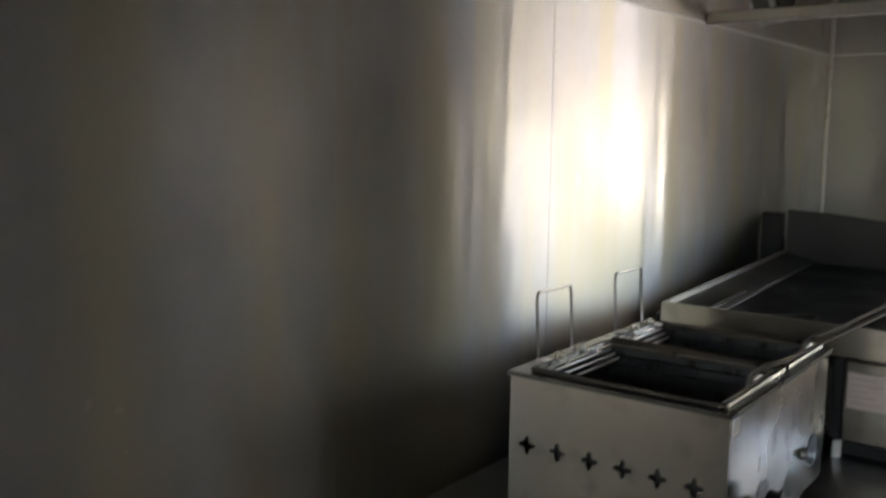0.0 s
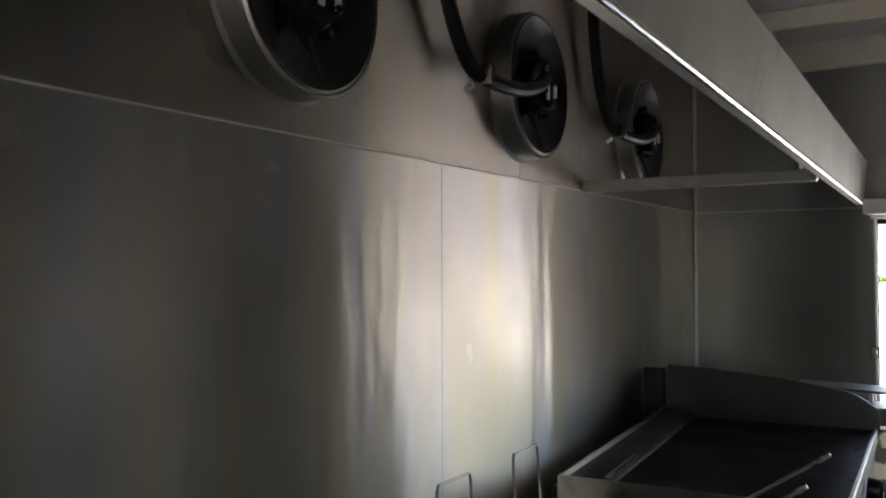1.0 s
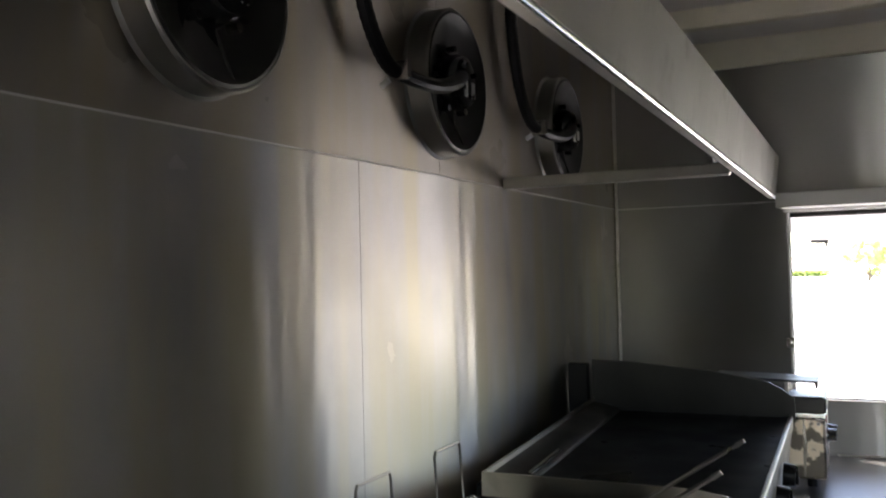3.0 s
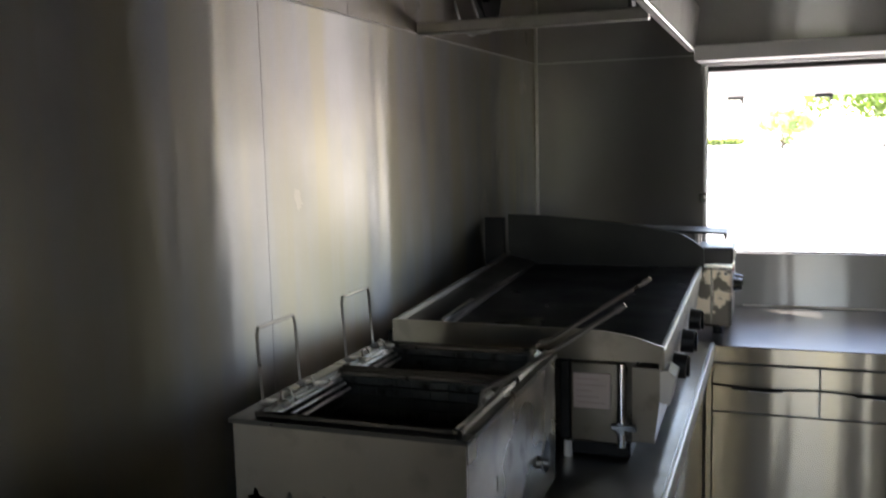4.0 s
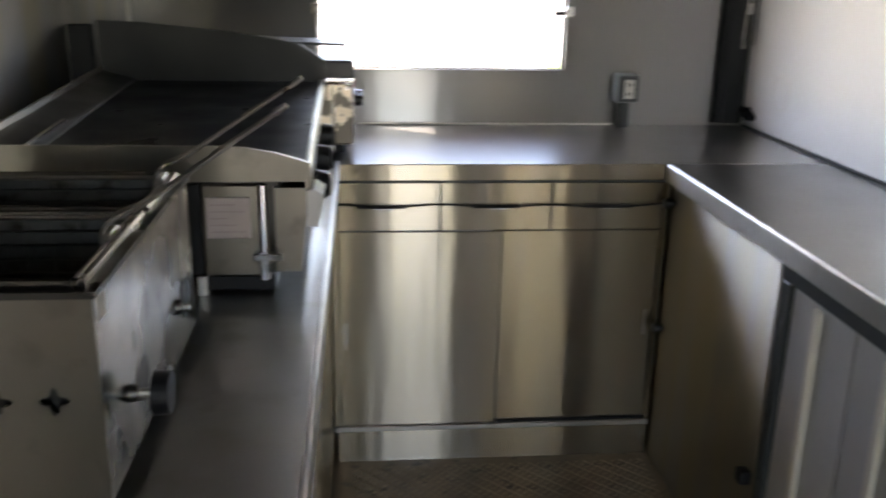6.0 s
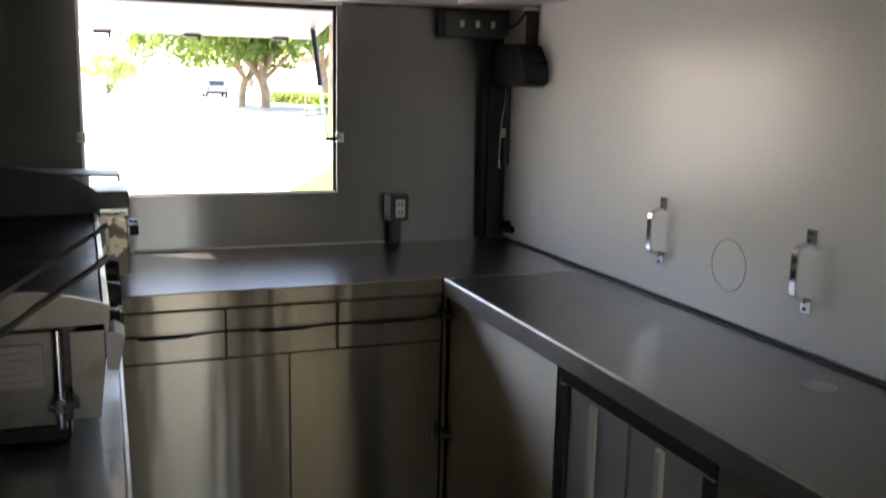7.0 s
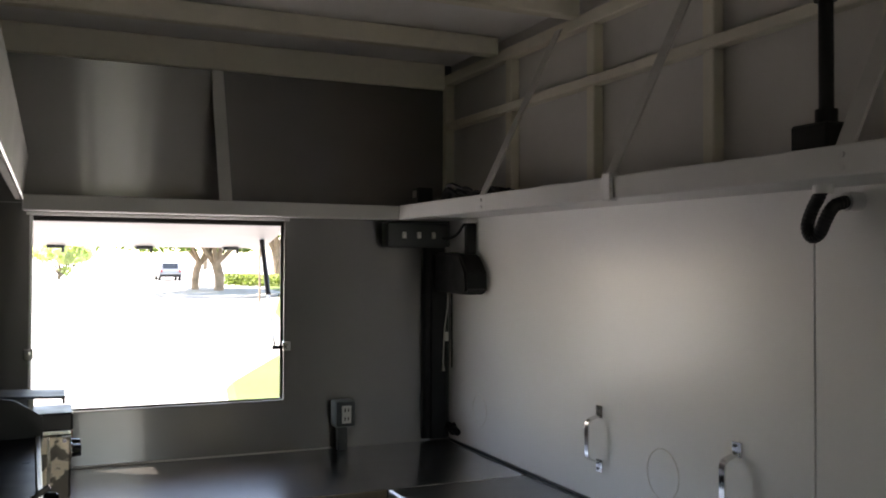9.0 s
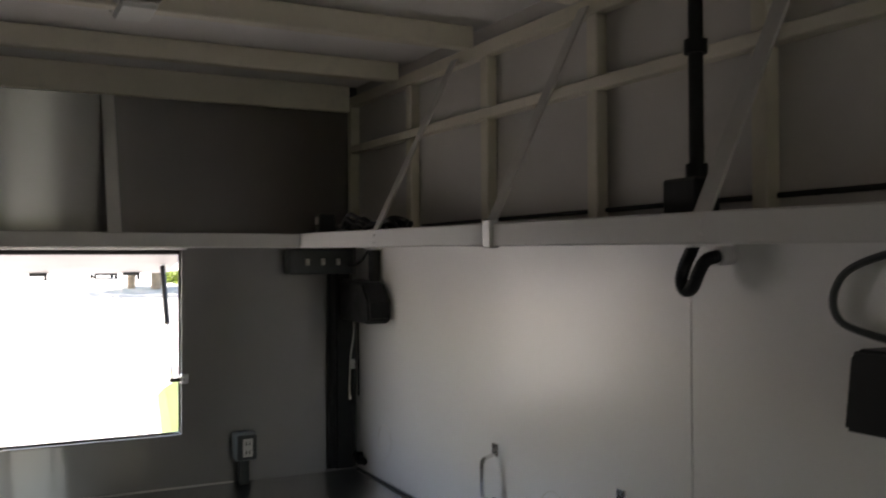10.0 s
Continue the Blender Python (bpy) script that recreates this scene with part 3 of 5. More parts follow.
def fryer():
    t = thing("gas_fryer", (0.33, 1.41, BENCH), "greasy stainless twin tank countertop fryer with star vents", "fryer")
    cut = [star(0.2205 + 0.0477 * k, 1.041, 0.0135) for k in range(6)]
    bm = slab_with_holes(bmn(), [(FX0, FZ0), (FX1, FZ0), (FX1, FZ1 - 0.006), (FX0, FZ1 - 0.006)], cut, 0.0025, lambda u, v, d: (u, FY0 + d, v))
    part("end_panel", bm, STEEL_GREASY, t, "steel end panel with six star cut-outs", smooth=0)
    part("end_panel", box(bmn(), FX0, FX1, FY1 - 0.0025, FY1, FZ0, FZ1 - 0.006), STEEL_GREASY, t)
    slot = [[(y, z - 0.011), (y + 0.005, z - 0.008), (y + 0.006, z + 0.009), (y + 0.001, z + 0.011)] for y, z in ((FY0 + 0.115, 1.046), (FY0 + 0.350, 1.049))]
    bm = slab_with_holes(bmn(), [(FY0 + 0.0026, FZ0), (FY1 - 0.0026, FZ0), (FY1 - 0.0026, FZ1 - 0.006), (FY0 + 0.0026, FZ1 - 0.006)], slot, 0.0025, lambda u, v, d: (FX1 - 0.0025 + d, u, v))
    front = part("control_panel", bm, SCORCHED, t, "heat stained control panel", smooth=0)
    part("rear_panel", box(bmn(), FX0, FX0 + 0.0025, FY0 + 0.0026, FY1 - 0.0026, FZ0, FZ1 - 0.006), STEEL_GREASY, t)
    part("base", box(bmn(), FX0 + 0.004, FX1 - 0.004, FY0 + 0.004, FY1 - 0.004, FZ0 + 0.001, FZ0 + 0.004), BLACK, t)
    mid = (FY0 + FY1) / 2
    holes = [[(FX0 + 0.030, a), (FX1 - 0.012, a), (FX1 - 0.012, b), (FX0 + 0.030, b)] for a, b in ((FY0 + 0.011, 1.440), (1.459, FY1 - 0.009))]
    bm = slab_with_holes(bmn(), [(FX0 - 0.004, FY0 - 0.004), (FX1 + 0.004, FY0 - 0.004), (FX1 + 0.004, FY1 + 0.004), (FX0 - 0.004, FY1 + 0.004)], holes, 0.006, lambda u, v, d: (u, v, FZ1 - 0.006 + d))
    part("top_rim", bm, RIM, t, smooth=0)
    for a, b in ((FY0 + 0.011, 1.440), (1.459, FY1 - 0.009)):
        x0, x1, zb = FX0 + 0.030, FX1 - 0.012, 0.965
        bm = bmn()
        vs = [bm.verts.new(c) for c in ((x0, a, FZ1), (x1, a, FZ1), (x1, b, FZ1), (x0, b, FZ1), (x0 + 0.012, a + 0.012, zb), (x1 - 0.012, a + 0.012, zb), (x1 - 0.012, b - 0.012, zb), (x0 + 0.012, b - 0.012, zb))]
        for q in ((0, 1, 5, 4), (1, 2, 6, 5), (2, 3, 7, 6), (3, 0, 4, 7), (4, 5, 6, 7)):
            bm.faces.new([vs[i] for i in q])
        tank = part("tank", bm, TANK, t, "dark empty oil tank")
        for s in ((x0, a, x1, a), (x1, a, x1, b), (x1, b, x0, b), (x0, b, x0, a)):
            part("tank_lip", cyl(bmn(), (s[0], s[1], FZ1 + 0.003), (s[2], s[3], FZ1 + 0.003), 0.005, 8), RIM, tank)
        ky = a + 0.078 if a < 1.3 else a + 0.066
        tap = part("gas_tap", cyl(bmn(), (FX1, ky, 1.004), (FX1 + 0.008, ky, 1.004), 0.010, 16, 0.008), RIM, t, "stained tap collar")
        part("spindle", cyl(bmn(), (FX1 + 0.009, ky, 1.004), (FX1 + (0.024 if a < 1.3 else 0.017), ky, 1.004), 0.0048, 10), WIRE, tap)
        if a < 1.3:
            bm = cyl(bmn(), (FX1 + 0.023, ky, 1.004), (FX1 + 0.039, ky, 1.004), 0.0225, 24, 0.0210)
            bmesh.ops.bevel(bm, geom=[e for e in bm.edges if len(e.link_faces) == 2 and e.calc_face_angle() > 1.0], offset=0.002, segments=2, affect="EDGES")
            part("knob", bm, BLACK, tap, "black gas tap knob")
        part("pilot_stain", cyl(bmn(), (FX1, ky + 0.050, 0.996), (FX1 + 0.0012, ky + 0.050, 0.996), 0.024, 20), TANK, front)
    for x in (FX0 - 0.004, FX1 - 0.076):
        part("foot_block", box(bmn(), x, x + 0.050, FY0 + 0.016, FY0 + 0.076, BENCH, FZ0, 0.003), BRICK_WHITE, t, "white block under the casing")
        part("foot_block", box(bmn(), x, x + 0.050, FY1 - 0.06, FY1 + 0.002, BENCH, FZ0, 0.003), BRICK_WHITE, t)
    v = part("drain_valve", box(bmn(), 0.319, 0.341, FY0 - 0.010, FY0, 0.916, 0.988, 0.004), CHROME, t, "bright drain valve with a lever")
    part("valve_nut", cyl(bmn(), (0.330, FY0 - 0.024, 0.974), (0.330, FY0 - 0.010, 0.974), 0.009, 6), CHROME, v)
    part("lever", box(bmn(), 0.312, 0.348, FY0 - 0.030, FY0 - 0.022, 0.964, 0.970, 0.002), CHROME, v)
    part("valve_spout", cyl(bmn(), (0.330, FY0 - 0.014, 0.950), (0.330, FY0 - 0.014, 0.913), 0.009, 10, 0.011), CHROME, v)
    part("badge", box(bmn(), FX1, FX1 + 0.001, FY0 + 0.008, FY0 + 0.035, FZ1 - 0.032, FZ1 - 0.010), BRICK_WHITE, front)


fryer()


def basket(y0, y1, tip, base_y, grip_y):
    t = thing("fry_basket", (0.33, (y0 + y1) / 2, 0.97), "wire fry basket with upright hook and long handle in the tank", "fry basket", "baskets in the fryer")
    x0, x1, zt, zb = 0.230, 0.479, 1.143, 0.99
    bm = bmn()
    for s in ((x0, y0, x1, y0), (x1, y0, x1, y1), (x1, y1, x0, y1), (x0, y1, x0, y0)):
        cyl(bm, (s[0], s[1], zt), (s[2], s[3], zt), 0.003, 6)
    part("rim", bm, WIRE, t)
    bm = bmn()
    nx, ny, nz = 9, 7, 10
    r = 0.0010
    for i in range(nx + 1):
        x = x0 + (x1 - x0) * i / nx
        tube(bm, [(x, y0, zt), (x, y0 + 0.008, zb), (x, y1 - 0.008, zb), (x, y1, zt)], r, 4)
    for i in range(ny + 1):
        y = y0 + (y1 - y0) * i / ny
        tube(bm, [(x0, y, zt), (x0 + 0.008, y, zb), (x1 - 0.008, y, zb), (x1, y, zt)], r, 4)
    for k in range(1, nz):
        z = zb + (zt - zb) * k / nz
        e = 0.008 * (1 - k / nz)
        tube(bm, [(x0 + e, y0 + e, z), (x1 - e, y0 + e, z), (x1 - e, y1 - e, z), (x0 + e, y1 - e, z), (x0 + e, y0 + e + 0.001, z)], 0.0017, 5)
    part("wire_mesh", bm, MESH, t)
    c = base_y
    loop = [(0.224, c - 0.049, 1.128), (0.200, c - 0.049, 1.150), (0.195, c - 0.049, 1.234), (0.195, c - 0.045, 1.2425), (0.195, c + 0.045, 1.2425), (0.195, c + 0.049, 1.234), (0.200, c + 0.049, 1.150), (0.224, c + 0.049, 1.128)]
    hook = part("hanging_hook", tube(bmn(), loop, 0.0024, 8), WIRE, t, "upright wire hook")
    part("hook_bracket", box(bmn(), 0.198, 0.236, c - 0.057, c - 0.040, 1.1435, 1.1490, 0.002), GALV, hook)
    part("hook_bracket", box(bmn(), 0.198, 0.236, c + 0.040, c + 0.057, 1.1435, 1.1490, 0.002), GALV, hook)
    # side wires paler than the mesh: window light put into their colour
    for off in (0.0, 0.007, 0.014):
        part("side_wire", cyl(bmn(), (x0 + 0.004 + off, y0 + 0.012, zt - 0.004 - off * 0.9), (x0 + 0.004 + off, y1 - 0.012, zt - 0.004 - off * 0.9), 0.0022, 6), GALV, t, "side wire, pale for the window light on it")
    for off in (-0.03, 0.03):
        eye = curve_pts([(x0 - 0.004, c + off - 0.012, zt + 0.002), (x0 - 0.008, c + off - 0.009, zt + 0.014), (x0 - 0.008, c + off + 0.009, zt + 0.014), (x0 - 0.004, c + off + 0.012, zt + 0.002)], 5)
        part("wire_eye", tube(bmn(), eye, 0.0018, 6), WIRE, t)
    a = Vector((0.480, grip_y, 1.150))
    b = Vector(tip)
    for off in (-0.006, 0.006):
        m1 = a + Vector((0.018, -0.004 + off * 2, 0.020))
        pts = curve_pts([a + Vector((-0.006, off * 3, -0.02)), a + Vector((0.0, off * 3, 0.012)), m1 + (b - m1) * 0.12, m1 + (b - m1) * 0.5, b + Vector((0, off * 0.5, 0))], 6)
        part("handle_rod", tube(bmn(), pts, 0.0024, 8), WIRE, t)
    part("grip", cyl(bmn(), a.lerp(b, 0.62) + Vector((0, 0, 0.004)), b, 0.0031, 10, 0.0028), WIRE, t, "dull metal grip")
    part("grip_end", cyl(bmn(), b, b + (b - a).normalized() * 0.014, 0.0042, 10, 0.0032), WIRE, t)
    part("handle_bracket", box(bmn(), 0.474, 0.484, a.y - 0.018, a.y + 0.018, 1.138, 1.154, 0.002), WIRE, t)
    return t


basket(1.225, 1.433, (0.641, 1.369, 1.265), 1.314, 1.350)
basket(1.466, 1.621, (0.643, 1.587, 1.266), 1.557, 1.590)

# ---------- griddle ----------
GY0, GY1 = 1.79, 2.852


def canted(bm):
    """The griddle stands a little askew and narrows to the near end."""
    for v in bm.verts:
        f = (v.co.x - 0.158) / 0.492
        v.co.x -= (0.082 - 0.062 * f) * (v.co.y - GY0) / (GY1 - GY0)
    return bm


def griddle():
    t = thing("griddle", (0.36, 2.3, BENCH), "long steel griddle with a black seasoned plate and raised rims", "griddle")
    part("body", canted(box(bmn(), 0.175, 0.605, GY0 + 0.032, GY1 - 0.01, 0.945, 1.098, 0.004)), RIM, t)
    part("burner_box", box(bmn(), 0.486, 0.576, GY0 + 0.02, GY0 + 0.032, 0.944, 1.089, 0.003), STEEL_GREASY, t, "dull steel burner box")
    part("recess_plate", box(bmn(), 0.466, 0.484, GY0 + 0.024, GY0 + 0.032, 0.945, 1.089, 0.002), BLACK, t)
    part("rear_panel", canted(box(bmn(), 0.140, 0.156, GY0 + 0.01, GY1 - 0.02, 0.945, 1.128, 0.003)), BLACK, t)
    part("rear_upright", box(bmn(), 0.006, 0.066, GY1 - 0.03, GY1 - 0.004, 0.945, 1.255, 0.003), BLACK, t, "black upright against the wall")
    part("burner_tray", box(bmn(), 0.486, 0.590, GY0 + 0.03, GY0 + 0.30, 0.917, 0.9435, 0.003), BLACK, t)
    part("pale_foot", cyl(bmn(), (0.479, GY0 + 0.03, BENCH), (0.479, GY0 + 0.03, 0.942), 0.008, 10), BRICK_WHITE, t)
    part("plate", canted(box(bmn(), 0.228, 0.641, GY0 + 0.004, GY1 - 0.004, 1.098, 1.116, 0.002)), GRIDDLE, t, "black seasoned cooking plate")
    part("rear_ledge", canted(prism(bmn(), [(0.160, 1.098), (0.228, 1.098), (0.228, 1.117), (0.222, 1.124), (0.160, 1.140)], "y", GY0 + 0.003, GY1 - 0.003)), GUARD, t, "sloping dark steel rear ledge")
    part("ledge_strip", canted(box(bmn(), 0.212, 0.222, GY0 + 0.118, GY0 + 0.36, 1.1245, 1.1315, 0.002)), CHROME, t, "bright scraped strip")
    part("rear_rim", canted(box(bmn(), 0.1555, 0.1595, GY0 + 0.003, GY1 - 0.003, 1.095, 1.152, 0.001)), STEEL_GREASY, t, "thin upright rear rim")
    part("near_rim", prism(bmn(), [(0.156, 1.096), (0.646, 1.099), (0.651, 1.127), (0.600, 1.142), (0.556, 1.150), (0.516, 1.152), (0.470, 1.1515), (0.156, 1.153)], "y", GY0 - 0.003, GY0 + 0.003), STEEL_GREASY, t, "steel side rim sloping to the front")
    part("far_rim", prism(bmn(), [(0.072, 1.09), (0.634, 1.09), (0.637, 1.126), (0.636, 1.168), (0.605, 1.192), (0.568, 1.213), (0.40, 1.240), (0.184, 1.260), (0.072, 1.264)], "y", GY1 - 0.003, GY1 + 0.003), GUARD, t, "tall steel side guard")
    part("front_lip", canted(box(bmn(), 0.641, 0.651, GY0 + 0.003, GY1 - 0.003, 1.085, 1.121, 0.002)), STEEL_GREASY, t, "worn front lip")
    ctl = part("control_panel", canted(prism(bmn(), [(0.595, 0.952), (0.633, 0.952), (0.648, 1.084), (0.595, 1.084)], "y", GY0 + 0.018, GY1 - 0.01)), STEEL_GREASY, t)
    for y, z in ((2.03, 1.038), (2.20, 1.050), (2.38, 1.061)):
        bm = cyl(bmn(), (0.640, y, z), (0.666, y, z - 0.002), 0.0255, 22, 0.0235)
        bmesh.ops.bevel(bm, geom=[e for e in bm.edges if len(e.link_faces) == 2 and e.calc_face_angle() > 1.0], offset=0.003, segments=2, affect="EDGES")
        k = part("knob", bm, BLACK, ctl, "black control knob")
        part("grip_bar", box(bmn(), 0.665, 0.672, y - 0.006, y + 0.006, z - 0.022, z + 0.019, 0.0026), BLACK_GLOSS, k)
    plate = part("label_plate", box(bmn(), 0.492, 0.558, GY0 + 0.016, GY0 + 0.0195, 1.006, 1.070, 0.001), PAPER, t, "pale printed label")
    for k in range(5):
        part("print_line", box(bmn(), 0.498, 0.550 - 0.013 * (k % 3), GY0 + 0.0152, GY0 + 0.0159, 1.016 + 0.0105 * k, 1.0176 + 0.0105 * k), INK, plate)
    gp = part("gas_pipe", cyl(bmn(), (0.578, GY0 + 0.006, 0.945), (0.578, GY0 + 0.006, 1.092), 0.008, 12), CHROME, t, "bright gas pipe")
    part("union_nut", cyl(bmn(), (0.578, GY0 + 0.006, 0.970), (0.578, GY0 + 0.006, 0.990), 0.013, 6), CHROME, gp)
    part("tap", box(bmn(), 0.562, 0.606, GY0 - 0.006, GY0 + 0.003, 0.976, 0.988, 0.002), CHROME, gp)
    part("drip_tray_tab", prism(bmn(), [(0.644, 1.030), (0.660, 1.028), (0.670, 1.078), (0.656, 1.087), (0.644, 1.084)], "y", GY0 - 0.002, GY0 + 0.065), BRICK_WHITE, t, "pale drip tray tab")
    for y in (GY0 + 0.06, GY1 - 0.06):
        for x in (0.19, 0.56):
            part("leg", cyl(bmn(), (x, y, BENCH), (x, y, 0.945), 0.017, 14, 0.013), BLACK, t)


griddle()


def stove():
    t = thing("gas_cooker", (0.38, 3.0, 0.901), "shiny steel gas cooker with black knobs beside the window", "gas cooker")
    body = part("body", box(bmn(), 0.05, 0.700, 2.905, 3.12, 0.928, 1.100, 0.006), BEIGE, t, "bright beige casing with painted brown reflection patches")
    part("brown_strip", prism(bmn(), [(0.641, 0.935), (0.646, 0.935), (0.652, 1.02), (0.646, 1.098), (0.641, 1.098)], "y", 2.9035, 2.905), SCORCHED, body)
    part("casing_screw", cyl(bmn(), (0.684, 2.9015, 1.085), (0.684, 2.905, 1.085), 0.006, 8), CHROME, body)
    part("casing_bracket", box(bmn(), 0.676, 0.702, 2.898, 2.905, 1.093, 1.101, 0.002), CHROME, body)
    part("upper_tray", box(bmn(), 0.05, 0.704, 2.895, 3.06, 1.112, 1.160, 0.005), GUARD, t)
    part("top_plate", prism(bmn(), [(0.40, 1.212), (0.684, 1.203), (0.684, 1.182), (0.678, 1.182), (0.676, 1.196), (0.40, 1.206)], "y", 2.91, 3.06), DARKBOX, t, "dark raised top plate")
    for x in (0.42, 0.60):
        part("plate_post", box(bmn(), x - 0.006, x + 0.006, 2.93, 2.945, 1.16, 1.205, 0.002), STEEL, t)
        part("plate_post", box(bmn(), x - 0.006, x + 0.006, 3.03, 3.045, 1.16, 1.205, 0.002), STEEL, t)
    for y in (2.965, 3.05):
        k = part("knob", cyl(bmn(), (0.700, y, 1.045), (0.727, y, 1.045), 0.019, 16, 0.016), BLACK_GLOSS, body, "black knob")
        part("spindle_ring", cyl(bmn(), (0.7002, y, 1.045), (0.703, y, 1.045), 0.024, 16), CHROME, k)
    part("red_tag", box(bmn(), 0.701, 0.7035, 2.93, 2.955, 1.085, 1.105), shader("red_tag", (0.35, 0.04, 0.04), 0.5), t)
    for x in (0.09, 0.66):
        for y in (2.945, 3.08):
            part("leg", cyl(bmn(), (x, y, 0.9015), (x, y, 0.928), 0.014, 12), BLACK, t)
    t.location += Vector((0.006, 0.055, 0.0))


# ---------- end counter ----------
CY = 2.843


def end_counter():
    t = thing("worktop", (1.1, 3.1, 0.86), "steel worktop under the serving window", "worktop")
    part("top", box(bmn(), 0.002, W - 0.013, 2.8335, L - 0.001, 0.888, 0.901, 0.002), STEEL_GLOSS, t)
    part("front_edge", box(bmn(), 0.65, 1.560, 2.827, 2.8335, 0.856, 0.9015, 0.002), STEEL_DOOR, t)
    part("rear_bead", box(bmn(), 0.72, 1.58, L - 0.008, L - 0.001, 0.9012, 0.9075, 0.002), ALU, t, "pale bead along the wall")
    t = thing("base_cabinet", (1.1, 3.1, 0.0), "steel base cabinet with three drawers and two sliding doors", "cabinet")
    part("body", box(bmn(), 0.655, 1.580, CY + 0.012, L - 0.002, 0.0, 0.886), STEEL_DARK, t)
    part("bottom_rail", box(bmn(), 0.645, 1.580, CY - 0.006, CY + 0.0115, 0.100, 0.118, 0.003), STEEL, t)
    part("kick_plate", box(bmn(), 0.655, 1.580, CY + 0.002, CY + 0.0115, 0.0, 0.099), STEEL_DOOR, t)
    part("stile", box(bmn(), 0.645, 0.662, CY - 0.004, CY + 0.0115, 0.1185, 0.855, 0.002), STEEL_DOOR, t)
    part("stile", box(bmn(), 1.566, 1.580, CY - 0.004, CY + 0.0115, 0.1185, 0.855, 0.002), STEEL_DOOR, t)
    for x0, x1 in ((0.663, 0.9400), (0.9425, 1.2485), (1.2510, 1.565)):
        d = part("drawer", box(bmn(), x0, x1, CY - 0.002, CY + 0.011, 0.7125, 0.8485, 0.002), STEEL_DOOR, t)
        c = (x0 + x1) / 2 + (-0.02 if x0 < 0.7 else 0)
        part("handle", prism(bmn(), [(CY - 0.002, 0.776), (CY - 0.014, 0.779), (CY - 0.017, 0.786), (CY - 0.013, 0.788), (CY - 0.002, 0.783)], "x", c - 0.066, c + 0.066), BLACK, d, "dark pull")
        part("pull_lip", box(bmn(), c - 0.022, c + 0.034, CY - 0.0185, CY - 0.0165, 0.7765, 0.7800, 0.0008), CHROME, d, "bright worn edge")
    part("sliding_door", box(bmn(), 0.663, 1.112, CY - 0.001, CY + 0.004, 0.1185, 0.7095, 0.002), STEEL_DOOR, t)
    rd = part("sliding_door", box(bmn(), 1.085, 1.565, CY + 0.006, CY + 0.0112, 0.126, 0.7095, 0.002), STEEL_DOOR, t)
    # thin dark strip draws the shadow line where the doors overlap
    part("door_edge", box(bmn(), 1.112, 1.1155, CY - 0.001, CY + 0.0055, 0.1185, 0.704), DARKBOX, rd, "dark strip for the shadow line at the door overlap")
    part("track_gap", box(bmn(), 1.118, 1.565, CY - 0.002, CY + 0.0058, 0.1182, 0.1255), BLACK, rd, "dark sliding track")
    part("drawer_gap", box(bmn(), 0.663, 1.565, CY - 0.0035, CY + 0.010, 0.8490, 0.8555), DARKBOX, t, "dark gap under the worktop")
    part("finger_pull", box(bmn(), 1.538, 1.548, CY + 0.003, CY + 0.0058, 0.39, 0.47, 0.002), CHROME, rd)
    part("finger_pull", box(bmn(), 0.674, 0.684, CY - 0.0035, CY - 0.001, 0.36, 0.44, 0.001), CHROME, t)
    pts = curve_pts([(0.665, CY - 0.010, 0.790), (0.80, CY - 0.018, 0.784), (0.94, CY - 0.010, 0.789), (1.10, CY - 0.018, 0.784), (1.25, CY - 0.010, 0.787), (1.40, CY - 0.018, 0.782), (1.565, CY - 0.012, 0.790)], 6)
    lk = part("lock_bar", tube(bmn(), pts, 0.0028, 6), BLACK, t, "thin dark locking bar through the pulls")


def knob_on_side(y, z):
    bm = cyl(bmn(), (1.586, y, z), (1.576, y, z), 0.008, 12)
    cyl(bm, (1.576, y, z), (1.560, y, z), 0.015, 14, 0.013)
    return bm


